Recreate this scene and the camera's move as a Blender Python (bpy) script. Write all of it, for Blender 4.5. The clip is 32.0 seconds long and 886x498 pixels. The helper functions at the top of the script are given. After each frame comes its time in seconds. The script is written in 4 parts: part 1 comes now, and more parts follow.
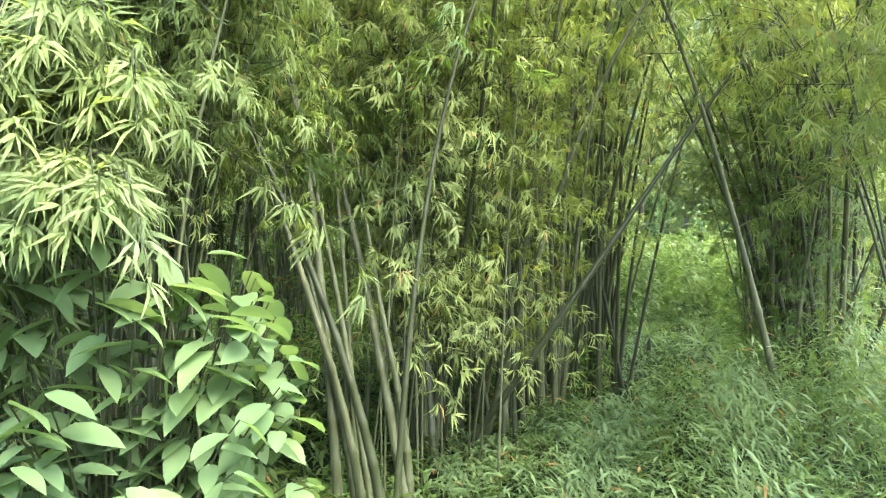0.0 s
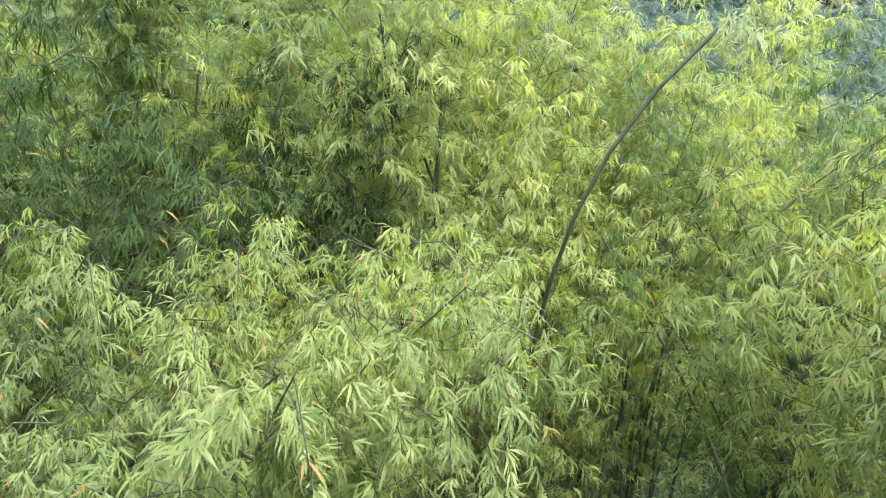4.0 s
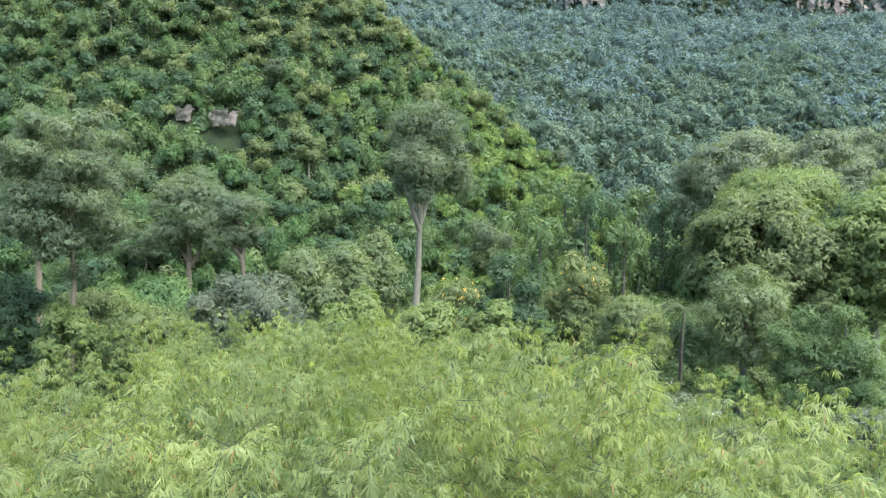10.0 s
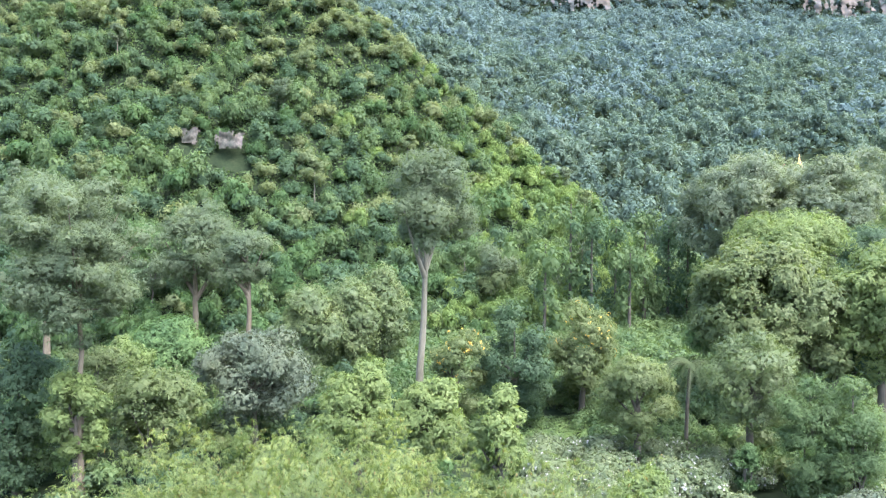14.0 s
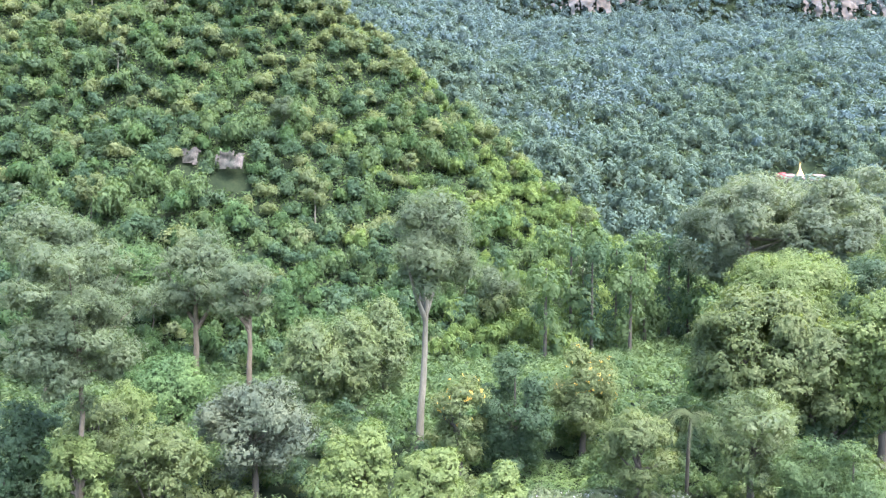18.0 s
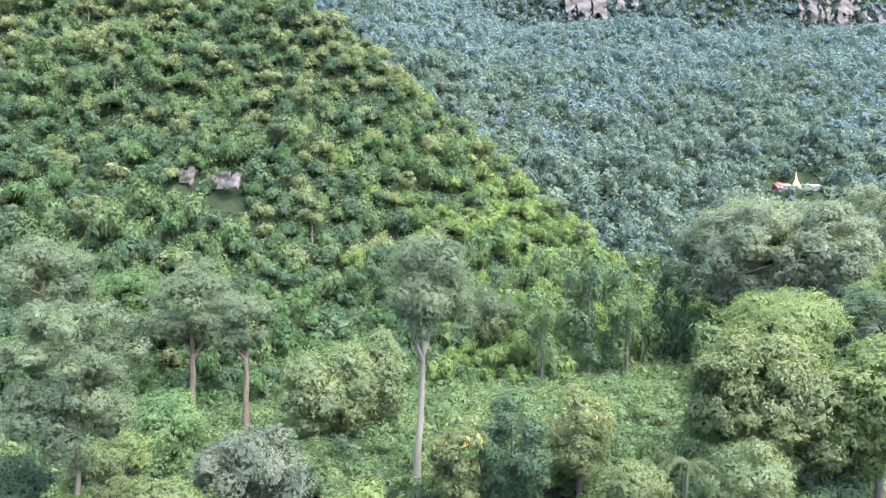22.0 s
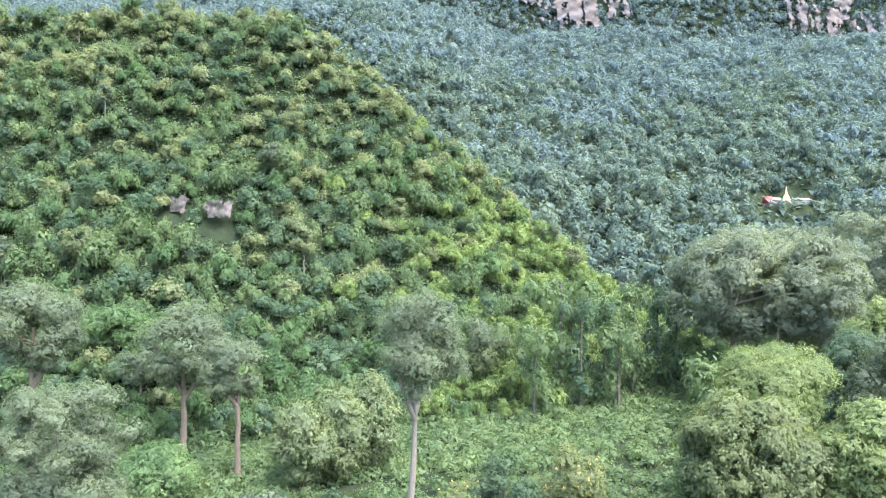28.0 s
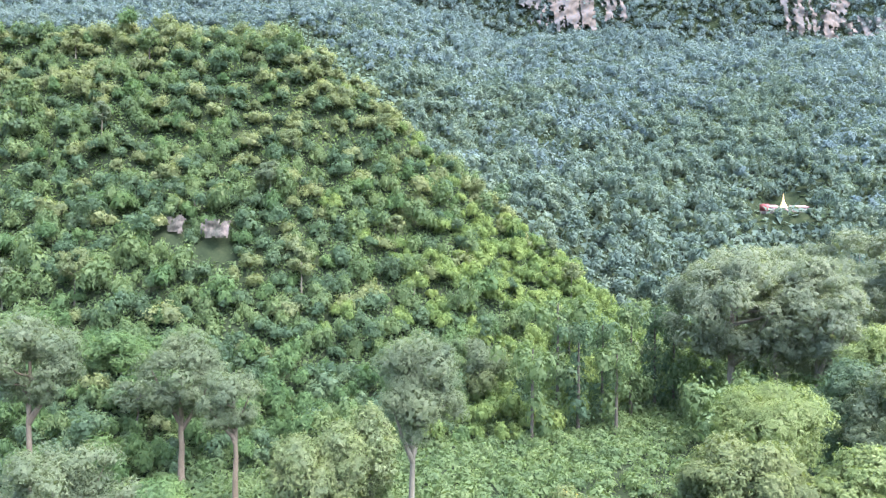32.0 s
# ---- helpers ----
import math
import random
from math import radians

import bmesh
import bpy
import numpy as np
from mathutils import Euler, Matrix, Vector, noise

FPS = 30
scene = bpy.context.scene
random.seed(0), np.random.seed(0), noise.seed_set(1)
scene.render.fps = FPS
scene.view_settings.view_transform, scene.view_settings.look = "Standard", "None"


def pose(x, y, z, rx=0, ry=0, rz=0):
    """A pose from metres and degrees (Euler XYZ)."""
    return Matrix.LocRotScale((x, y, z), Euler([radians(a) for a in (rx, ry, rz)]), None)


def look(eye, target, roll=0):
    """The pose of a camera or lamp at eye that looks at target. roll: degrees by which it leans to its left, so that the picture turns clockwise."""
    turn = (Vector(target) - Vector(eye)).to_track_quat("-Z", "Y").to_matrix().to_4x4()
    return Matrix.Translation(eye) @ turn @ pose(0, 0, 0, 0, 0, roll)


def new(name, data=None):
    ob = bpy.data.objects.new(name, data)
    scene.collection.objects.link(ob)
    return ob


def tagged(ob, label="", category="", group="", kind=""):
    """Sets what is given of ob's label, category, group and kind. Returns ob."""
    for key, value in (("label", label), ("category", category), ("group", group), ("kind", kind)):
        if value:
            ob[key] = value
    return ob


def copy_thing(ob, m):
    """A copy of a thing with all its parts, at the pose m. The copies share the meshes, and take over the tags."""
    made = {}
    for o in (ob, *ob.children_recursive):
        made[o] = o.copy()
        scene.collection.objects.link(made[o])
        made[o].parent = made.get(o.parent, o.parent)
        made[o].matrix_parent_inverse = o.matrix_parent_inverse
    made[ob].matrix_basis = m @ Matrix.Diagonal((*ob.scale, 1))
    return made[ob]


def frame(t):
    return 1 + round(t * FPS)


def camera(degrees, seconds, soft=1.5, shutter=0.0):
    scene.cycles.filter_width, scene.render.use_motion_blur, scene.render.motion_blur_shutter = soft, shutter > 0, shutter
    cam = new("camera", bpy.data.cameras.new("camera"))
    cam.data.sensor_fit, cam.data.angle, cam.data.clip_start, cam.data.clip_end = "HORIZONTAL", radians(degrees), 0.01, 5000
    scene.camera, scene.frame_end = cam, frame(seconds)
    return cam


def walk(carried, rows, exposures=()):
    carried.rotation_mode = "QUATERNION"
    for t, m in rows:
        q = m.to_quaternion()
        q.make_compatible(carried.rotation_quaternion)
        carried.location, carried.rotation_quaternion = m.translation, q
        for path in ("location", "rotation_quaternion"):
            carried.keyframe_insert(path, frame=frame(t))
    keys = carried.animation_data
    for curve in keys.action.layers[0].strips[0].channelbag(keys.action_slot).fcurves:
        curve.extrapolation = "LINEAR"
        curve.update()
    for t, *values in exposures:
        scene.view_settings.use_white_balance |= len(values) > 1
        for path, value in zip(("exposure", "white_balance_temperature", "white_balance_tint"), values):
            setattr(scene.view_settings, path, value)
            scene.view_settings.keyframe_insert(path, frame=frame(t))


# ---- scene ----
cam = camera(63.1, 32.0, soft=1.2)

# seconds, height, yaw, pitch, roll of a straight climb; sideways drift is a few centimetres
PATH = [
    (0.0, 2.30, -2.95, 0.00, 0.0), (0.5, 2.76, -2.65, -0.05, 0.0), (1.0, 3.22, -2.45, -0.15, 0.1), (1.5, 3.68, -2.30, -0.15, 0.2),
    (2.0, 4.14, -2.05, -0.25, 0.2), (2.5, 4.61, -1.85, -0.35, 0.1), (3.0, 5.08, -1.72, -0.40, 0.1), (3.5, 5.53, -1.52, -0.30, 0.1),
    (4.0, 5.97, -1.40, -0.15, 0.0), (4.5, 6.41, -1.23, 0.05, 0.0), (6.5, 8.30, -0.75, -0.07, 0.0), (9.0, 10.70, -0.20, -0.14, -0.1),
    (11.0, 12.70, 0.08, -0.18, -0.1), (13.0, 14.65, 0.33, -0.17, -0.1), (14.5, 16.25, 0.41, -0.26, 0.0), (16.5, 18.07, 0.45, -0.30, 0.0),
    (19.0, 20.30, 0.41, -0.22, 0.0), (22.0, 22.70, 0.20, -0.12, 0.0), (25.0, 25.05, -0.17, 0.03, 0.0), (28.0, 27.45, -0.43, 0.06, 0.0),
    (30.0, 29.26, -0.54, 0.05, 0.1), (32.0, 31.10, -0.62, 0.00, 0.1),
]
walk(cam, [(t, pose(0, 0, z, 90 + p, r, yaw)) for t, z, yaw, p, r in PATH],
     exposures=[(0.0, 2.97, 6350, 14), (1.0, 2.9, 6350, 14), (2.0, 3.04, 6000, 25), (3.0, 2.47, 6250, 23), (4.5, 2.03, 6200, 17), (7.0, 1.74, 6200, 15), (9.0, 1.67, 5850, 20), (13.0, 2.09, 5550, 29), (19.0, 2.28, 5550, 34), (32.0, 2.32, 5550, 36)])

# ---- sky and sun: a bright, hazy overcast day ----
SUN_ELEVATION, SUN_AZIMUTH = 62, 132  # azimuth clockwise from the way the camera looks
world = bpy.data.worlds.new("overcast_sky")
scene.world = world
world.use_nodes = True
sky = world.node_tree.nodes.new("ShaderNodeTexSky")
sky.sky_type, sky.sun_disc = "NISHITA", False
sky.sun_elevation, sky.sun_rotation = radians(SUN_ELEVATION), radians(SUN_AZIMUTH)
sky.air_density, sky.dust_density = 1.0, 4.0
world.node_tree.links.new(sky.outputs[0], world.node_tree.nodes["Background"].inputs[0])
world.node_tree.nodes["Background"].inputs[1].default_value = 0.27
sun = new("sun", bpy.data.lights.new("sun", "SUN"))
sun.data.energy, sun.data.angle, sun.data.color = 2.1, radians(50), (1.0, 0.96, 0.90)
_e, _a = radians(SUN_ELEVATION), radians(SUN_AZIMUTH)
SUN_WAY = Vector((math.sin(_a) * math.cos(_e), math.cos(_a) * math.cos(_e), math.sin(_e)))
sun.matrix_world = look(SUN_WAY * 200, (0, 0, 0))


# ---- materials ----
LEAF_MATERIALS = set()


def node_material(name):
    mat = bpy.data.materials.new(name)
    mat.use_nodes = True
    nt = mat.node_tree
    nt.nodes.clear()
    return mat, nt, nt.nodes, nt.links


def ramp_of(nt, stops, source):
    r = nt.nodes.new("ShaderNodeValToRGB")
    while len(r.color_ramp.elements) < len(stops):
        r.color_ramp.elements.new(0.5)
    for el, (p, c) in zip(r.color_ramp.elements, stops):
        el.position, el.color = p, (*c, 1)
    nt.links.new(source, r.inputs[0])
    return r.outputs[0]


def noise_of(nt, scale, detail=4, rough=0.6):
    n, c = nt.nodes.new("ShaderNodeTexNoise"), nt.nodes.new("ShaderNodeTexCoord")
    n.inputs["Scale"].default_value, n.inputs["Detail"].default_value, n.inputs["Roughness"].default_value = scale, detail, rough
    nt.links.new(c.outputs["Object"], n.inputs["Vector"])
    return n.outputs["Fac"]


def mix_of(nt, fac, a, b, blend="MIX"):
    m = nt.nodes.new("ShaderNodeMix")
    m.data_type, m.blend_type = "RGBA", blend
    for sock, v in ((m.inputs[0], fac), (m.inputs[6], a), (m.inputs[7], b)):
        if isinstance(v, (int, float)):
            sock.default_value = v
        elif isinstance(v, tuple):
            sock.default_value = (*v, 1)
        else:
            nt.links.new(v, sock)
    return m.outputs[2]


def foliage(name, dark, mid, light, patch=0.5, dead=0.0, sheen=0.55, thin=0.35, spec=0.25, spread=1.0, own=0.6):
    """Leaves: each plant (own) and each leaf has its tone, drifting in patches; thin blades let light through."""
    mat, nt, N, L = node_material(name)
    geo = N.new("ShaderNodeNewGeometry")
    tone = N.new("ShaderNodeAttribute")
    tone.attribute_name = "tone"
    share = N.new("ShaderNodeMix")
    share.inputs[0].default_value = own
    L.new(geo.outputs["Random Per Island"], share.inputs[2])
    L.new(tone.outputs["Fac"], share.inputs[3])
    each = ramp_of(nt, [(0.0, dark), (0.5, mid), (1.0, light)], share.outputs[0])
    drift = ramp_of(nt, [(0.34, (1 - 0.28 * spread, 1 - 0.22 * spread, 1 - 0.2 * spread)), (0.66, (1 + 0.22 * spread, 1 + 0.16 * spread, 1.0))], noise_of(nt, patch, 3))
    colour = mix_of(nt, 1.0, each, drift, "MULTIPLY")
    if dead:
        gt = N.new("ShaderNodeMath")
        gt.operation = "GREATER_THAN"
        fr = N.new("ShaderNodeMath")
        fr.operation = "FRACT"
        mu = N.new("ShaderNodeMath")
        mu.operation, mu.inputs[1].default_value = "MULTIPLY", 37.7
        L.new(geo.outputs["Random Per Island"], mu.inputs[0])
        L.new(mu.outputs[0], fr.inputs[0])
        L.new(fr.outputs[0], gt.inputs[0])
        gt.inputs[1].default_value = 1 - dead
        colour = mix_of(nt, gt.outputs[0], colour, (0.24, 0.15, 0.05))
    b = N.new("ShaderNodeBsdfPrincipled")
    b.inputs["Roughness"].default_value = sheen
    b.inputs["Specular IOR Level"].default_value = spec
    t = N.new("ShaderNodeBsdfTranslucent")
    mx = N.new("ShaderNodeMixShader")
    mx.inputs[0].default_value = thin
    out = N.new("ShaderNodeOutputMaterial")
    L.new(colour, b.inputs["Base Color"])
    L.new(mix_of(nt, 1.0, colour, (1.5, 1.5, 0.8), "MULTIPLY"), t.inputs[0])
    L.new(b.outputs[0], mx.inputs[1])
    L.new(t.outputs[0], mx.inputs[2])
    L.new(mx.outputs[0], out.inputs[0])
    LEAF_MATERIALS.add(name)
    return mat


def solid(name, stops, scale=2.0, rough=0.8, bump=0.3, detail=6, stretch=None, spec=0.25):
    """Bark, soil, stone, plaster: two scales of tone and a fine relief."""
    mat, nt, N, L = node_material(name)
    c, mp = N.new("ShaderNodeTexCoord"), N.new("ShaderNodeMapping")
    mp.inputs["Scale"].default_value = stretch or (1, 1, 1)
    L.new(c.outputs["Object"], mp.inputs[0])
    n1, n2 = N.new("ShaderNodeTexNoise"), N.new("ShaderNodeTexNoise")
    for n, s in ((n1, scale), (n2, scale * 7)):
        n.inputs["Scale"].default_value, n.inputs["Detail"].default_value = s, detail
        L.new(mp.outputs[0], n.inputs["Vector"])
    fac = N.new("ShaderNodeMath")
    fac.operation = "MULTIPLY_ADD"
    fac.inputs[1].default_value, fac.inputs[2].default_value = 0.4, 0.0
    L.new(n2.outputs["Fac"], fac.inputs[0])
    add = N.new("ShaderNodeMath")
    add.operation = "MULTIPLY_ADD"
    add.inputs[1].default_value = 0.6
    L.new(n1.outputs["Fac"], add.inputs[0])
    L.new(fac.outputs[0], add.inputs[2])
    b, out = N.new("ShaderNodeBsdfPrincipled"), N.new("ShaderNodeOutputMaterial")
    L.new(ramp_of(nt, stops, add.outputs[0]), b.inputs["Base Color"])
    b.inputs["Roughness"].default_value = rough
    b.inputs["Specular IOR Level"].default_value = spec
    bp = N.new("ShaderNodeBump")
    bp.inputs["Strength"].default_value, bp.inputs["Distance"].default_value = bump, 0.05
    L.new(add.outputs[0], bp.inputs["Height"])
    L.new(bp.outputs[0], b.inputs["Normal"])
    L.new(b.outputs[0], out.inputs[0])
    return mat


BAMBOO = foliage("bamboo_leaf", (0.112, 0.158, 0.046), (0.166, 0.222, 0.068), (0.22, 0.27, 0.098), 0.5, dead=0.014, thin=0.5)
BAMBOO_MID = foliage("mid_green_bamboo_leaf", (0.09, 0.134, 0.039), (0.14, 0.194, 0.06), (0.196, 0.246, 0.088), 0.5, dead=0.014, thin=0.5)
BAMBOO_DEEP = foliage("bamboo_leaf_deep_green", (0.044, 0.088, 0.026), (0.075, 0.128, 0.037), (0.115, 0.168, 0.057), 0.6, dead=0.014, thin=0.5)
# Very dark leaf tones stand in for the shade on one clump's side.
BAMBOO_SHADED = foliage("shaded_bamboo_leaf", (0.017, 0.036, 0.010), (0.027, 0.052, 0.014), (0.046, 0.077, 0.022), 0.6, dead=0.01, thin=0.35, spec=0.08)
LOW_BAMBOO = foliage("low_bamboo_leaf", (0.07, 0.122, 0.046), (0.1, 0.16, 0.064), (0.138, 0.2, 0.09), 0.8, dead=0.014, thin=0.45)
BAMBOO_PALE = foliage("fresh_bamboo_leaf", (0.09, 0.136, 0.044), (0.128, 0.178, 0.066), (0.175, 0.225, 0.1), 0.8, thin=0.5)
BAMBOO_OLIVE = foliage("olive_bamboo_leaf", (0.062, 0.1, 0.032), (0.092, 0.134, 0.044), (0.132, 0.17, 0.062), 0.3, thin=0.3)
BROAD = foliage("broad_leaf", (0.075, 0.128, 0.052), (0.106, 0.172, 0.074), (0.145, 0.216, 0.104), 2.0, dead=0.015, sheen=0.55, thin=0.4, spec=0.15)
GREY_GREEN = foliage("grey_green_leaf", (0.062, 0.092, 0.046), (0.09, 0.127, 0.063), (0.122, 0.16, 0.083), 0.2, thin=0.4, spec=0.1, spread=0.6)
# Lighter copy of the leaf above: haze over the far right-hand crowns, as colour.
GREY_HAZED = foliage("hazed_grey_green_leaf", (0.078, 0.11, 0.06), (0.11, 0.148, 0.08), (0.142, 0.182, 0.104), 0.2, thin=0.4, spec=0.1, spread=0.6)
DARK_GREEN = foliage("dark_green_leaf", (0.034, 0.064, 0.03), (0.053, 0.094, 0.042), (0.082, 0.126, 0.056), 0.2, thin=0.4, spec=0.1, spread=0.6)
SILVER = foliage("silvery_leaf", (0.052, 0.076, 0.044), (0.08, 0.106, 0.062), (0.115, 0.14, 0.088), 0.3, thin=0.2, spec=0.05)
YELLOW_GREEN = foliage("yellow_green_leaf", (0.08, 0.124, 0.034), (0.115, 0.166, 0.048), (0.155, 0.208, 0.07), 0.3, thin=0.4, spec=0.15, spread=0.6)
OLIVE = foliage("olive_leaf", (0.07, 0.102, 0.034), (0.1, 0.138, 0.047), (0.138, 0.176, 0.066), 0.25, thin=0.4, spec=0.15, spread=0.6)
FRESH = foliage("fresh_green_leaf", (0.048, 0.096, 0.03), (0.075, 0.134, 0.042), (0.108, 0.174, 0.058), 0.2, thin=0.3, spec=0.1)
VINE = foliage("vine_leaf", (0.05, 0.09, 0.032), (0.079, 0.129, 0.046), (0.114, 0.168, 0.062), 0.15, thin=0.4, spec=0.1, spread=0.6)
HILL = foliage("hill_forest_leaf", (0.042, 0.08, 0.04), (0.058, 0.103, 0.05), (0.082, 0.13, 0.064), 0.22, thin=0.4, spec=0.05, spread=0.85)
HILL_BRIGHT = foliage("hill_bamboo_leaf", (0.078, 0.132, 0.036), (0.108, 0.168, 0.047), (0.148, 0.21, 0.062), 0.2, thin=0.4, spec=0.05, spread=0.85)
HILL_BAMBOO = foliage("lower_hill_bamboo_leaf", (0.042, 0.086, 0.03), (0.064, 0.118, 0.041), (0.094, 0.156, 0.054), 0.2, thin=0.4, spec=0.05, spread=0.6)
HILL_OLIVE = foliage("hill_dry_leaf", (0.086, 0.118, 0.046), (0.116, 0.152, 0.062), (0.152, 0.19, 0.086), 0.2, thin=0.4, spec=0.05, spread=0.85)
# Blue in these two leaf colours is distance haze painted onto the mountain woods.
FAR_HAZED = foliage("hazed_far_forest_leaf", (0.07, 0.112, 0.1), (0.088, 0.134, 0.117), (0.112, 0.162, 0.137), 0.07, thin=0.27, spec=0.0, spread=0.75)
FAR_GREEN_HAZED = foliage("hazed_far_forest_green_leaf", (0.062, 0.1, 0.073), (0.084, 0.128, 0.09), (0.114, 0.162, 0.108), 0.07, thin=0.27, spec=0.0, spread=0.75)
FLOWER_LEAF = foliage("garden_shrub_leaf", (0.075, 0.108, 0.05), (0.108, 0.146, 0.07), (0.145, 0.18, 0.095), 0.5, thin=0.3, spec=0.05)
FLOWER_YELLOW = foliage("yellow_blossom", (0.42, 0.28, 0.03), (0.55, 0.38, 0.05), (0.62, 0.48, 0.1), 0.4, thin=0.2)
FLOWER_WHITE = foliage("white_blossom", (0.5, 0.5, 0.46), (0.62, 0.62, 0.58), (0.72, 0.7, 0.66), 0.4, thin=0.2)
CULM = solid("bamboo_culm", [(0.3, (0.026, 0.034, 0.012)), (0.5, (0.05, 0.06, 0.024)), (0.68, (0.09, 0.10, 0.05))], 1.5, 0.5, 0.15, stretch=(6, 6, 0.6))
CULM_GREEN = solid("green_bamboo_culm", [(0.3, (0.016, 0.022, 0.008)), (0.6, (0.034, 0.042, 0.017)), (0.75, (0.06, 0.065, 0.032))], 1.5, 0.45, 0.1, stretch=(6, 6, 0.6))
BARK_PALE = solid("pale_bark", [(0.3, (0.08, 0.08, 0.044)), (0.5, (0.13, 0.128, 0.076)), (0.7, (0.195, 0.195, 0.125))], 0.8, 0.85, 0.5, stretch=(3, 3, 0.5))
BARK_RED = solid("red_brown_bark", [(0.3, (0.06, 0.052, 0.028)), (0.5, (0.1, 0.088, 0.048)), (0.7, (0.155, 0.138, 0.082))], 0.8, 0.85, 0.5, stretch=(3, 3, 0.5))
BARK_DARK = solid("dark_bark", [(0.3, (0.038, 0.038, 0.022)), (0.7, (0.095, 0.09, 0.058))], 1.0, 0.9, 0.5, stretch=(3, 3, 0.5))
# Soil kept very dark: the shade in gaps between crowns is in its colour.
GROUND = solid("shaded_undergrowth_soil", [(0.32, (0.010, 0.016, 0.008)), (0.5, (0.018, 0.028, 0.012)), (0.66, (0.032, 0.042, 0.018))], 0.35, 0.95, 0.6, 8, spec=0.0)
PALM = foliage("palm_frond", (0.028, 0.045, 0.014), (0.042, 0.062, 0.02), (0.06, 0.085, 0.03), 0.3, thin=0.2, spec=0.1)
GRASS = foliage("grass_blade", (0.06, 0.11, 0.03), (0.085, 0.142, 0.042), (0.12, 0.18, 0.06), 0.4, thin=0.35)
ROCK_NEAR = solid("stained_limestone", [(0.34, (0.02, 0.028, 0.016)), (0.46, (0.042, 0.044, 0.028)), (0.58, (0.09, 0.082, 0.058)), (0.72, (0.135, 0.126, 0.098))], 0.45, 0.95, 0.8, 8, (1, 1, 0.5))
ROCK = solid("limestone", [(0.38, (0.04, 0.052, 0.04)), (0.47, (0.07, 0.074, 0.058)), (0.56, (0.085, 0.077, 0.05)), (0.70, (0.106, 0.1, 0.07))], 0.06, 0.95, 0.8, 8, (1, 1, 0.5))
GOLD = solid("gilded_plaster", [(0.3, (0.62, 0.42, 0.10)), (0.7, (0.75, 0.55, 0.18))], 0.5, 0.35)
WHITEWASH = solid("whitewash", [(0.3, (0.2, 0.2, 0.14)), (0.7, (0.28, 0.275, 0.2))], 0.5, 0.8, 0.1)
RED_PAINT = solid("red_paint", [(0.3, (0.17, 0.042, 0.03)), (0.7, (0.24, 0.07, 0.05))], 0.5, 0.6, 0.1)
ROOF_BROWN = solid("brown_roof_tile", [(0.3, (0.16, 0.10, 0.08)), (0.7, (0.28, 0.19, 0.15))], 0.5, 0.8, 0.3)

# ---- mesh building ----


def mesh_of(name, verts, faces, mat, smooth=False, normals=None, tone=None):
    """One mesh from arrays; all faces have the same number of corners. normals: the way each corner faces, for soft leaf masses."""
    verts, faces = np.asarray(verts, dtype=np.float32), np.asarray(faces, dtype=np.int32)
    me = bpy.data.meshes.new(name)
    n, k = faces.shape
    me.vertices.add(len(verts))
    me.vertices.foreach_set("co", verts.ravel())
    me.loops.add(n * k)
    me.loops.foreach_set("vertex_index", faces.ravel())
    me.polygons.add(n)
    me.polygons.foreach_set("loop_start", np.arange(0, n * k, k, dtype=np.int32))
    if smooth:
        me.polygons.foreach_set("use_smooth", np.ones(n, dtype=bool))
    me.update(calc_edges=True)
    me.materials.append(mat)
    if mat.name in LEAF_MATERIALS:
        me.attributes.new("tone", "FLOAT", "POINT").data.foreach_set("value", np.full(len(verts), 0.5, np.float32) if tone is None else np.asarray(tone, np.float32))
    if normals is not None:
        me.polygons.foreach_set("use_smooth", np.ones(n, dtype=bool))
        me.normals_split_custom_set_from_vertices(np.asarray(normals, dtype=np.float32))
    return me


def part(name, geometry, mat, parent=None, label="", smooth=False, kind=""):
    """Links (vertices, faces) as one mesh object under a thing or a part."""
    ob = new(name, mesh_of(name, geometry[0], geometry[1], mat, smooth, *geometry[2:]))
    ob.parent = parent
    return tagged(ob, label, kind=kind)


def thing(name, place, label, category, group="", kind=""):
    ob = new(name)
    ob.location = place
    ob.empty_display_size = 0.3
    return tagged(ob, label, category, group, kind)


def joined(pieces):
    vs, fs, k = [], [], 0
    for v, f in pieces:
        vs.append(v)
        fs.append(np.asarray(f) + k)
        k += len(v)
    return np.concatenate(vs), np.concatenate(fs)


def unit(v):
    return v / np.maximum(np.linalg.norm(v, axis=-1, keepdims=True), 1e-9)


def tube(path, radii, sides=7, cap=True):
    """A round bar along a path with a radius at every point."""
    path, radii = np.asarray(path, float), np.asarray(radii, float)
    tan = unit(np.gradient(path, axis=0))
    ref = np.array([0.0, 1.0, 0.0]) if abs(tan[0][2]) > 0.8 else np.array([0.0, 0.0, 1.0])
    a = unit(np.cross(tan, ref))
    b = np.cross(tan, a)
    ang = np.linspace(0, 2 * np.pi, sides, endpoint=False)
    ring = np.cos(ang)[None, :, None] * a[:, None] + np.sin(ang)[None, :, None] * b[:, None]
    v = (path[:, None] + ring * radii[:, None, None]).reshape(-1, 3)
    i, j = np.meshgrid(np.arange(len(path) - 1), np.arange(sides), indexing="ij")
    q = np.stack([i * sides + j, i * sides + (j + 1) % sides, (i + 1) * sides + (j + 1) % sides, (i + 1) * sides + j], -1).reshape(-1, 4)
    return v, q


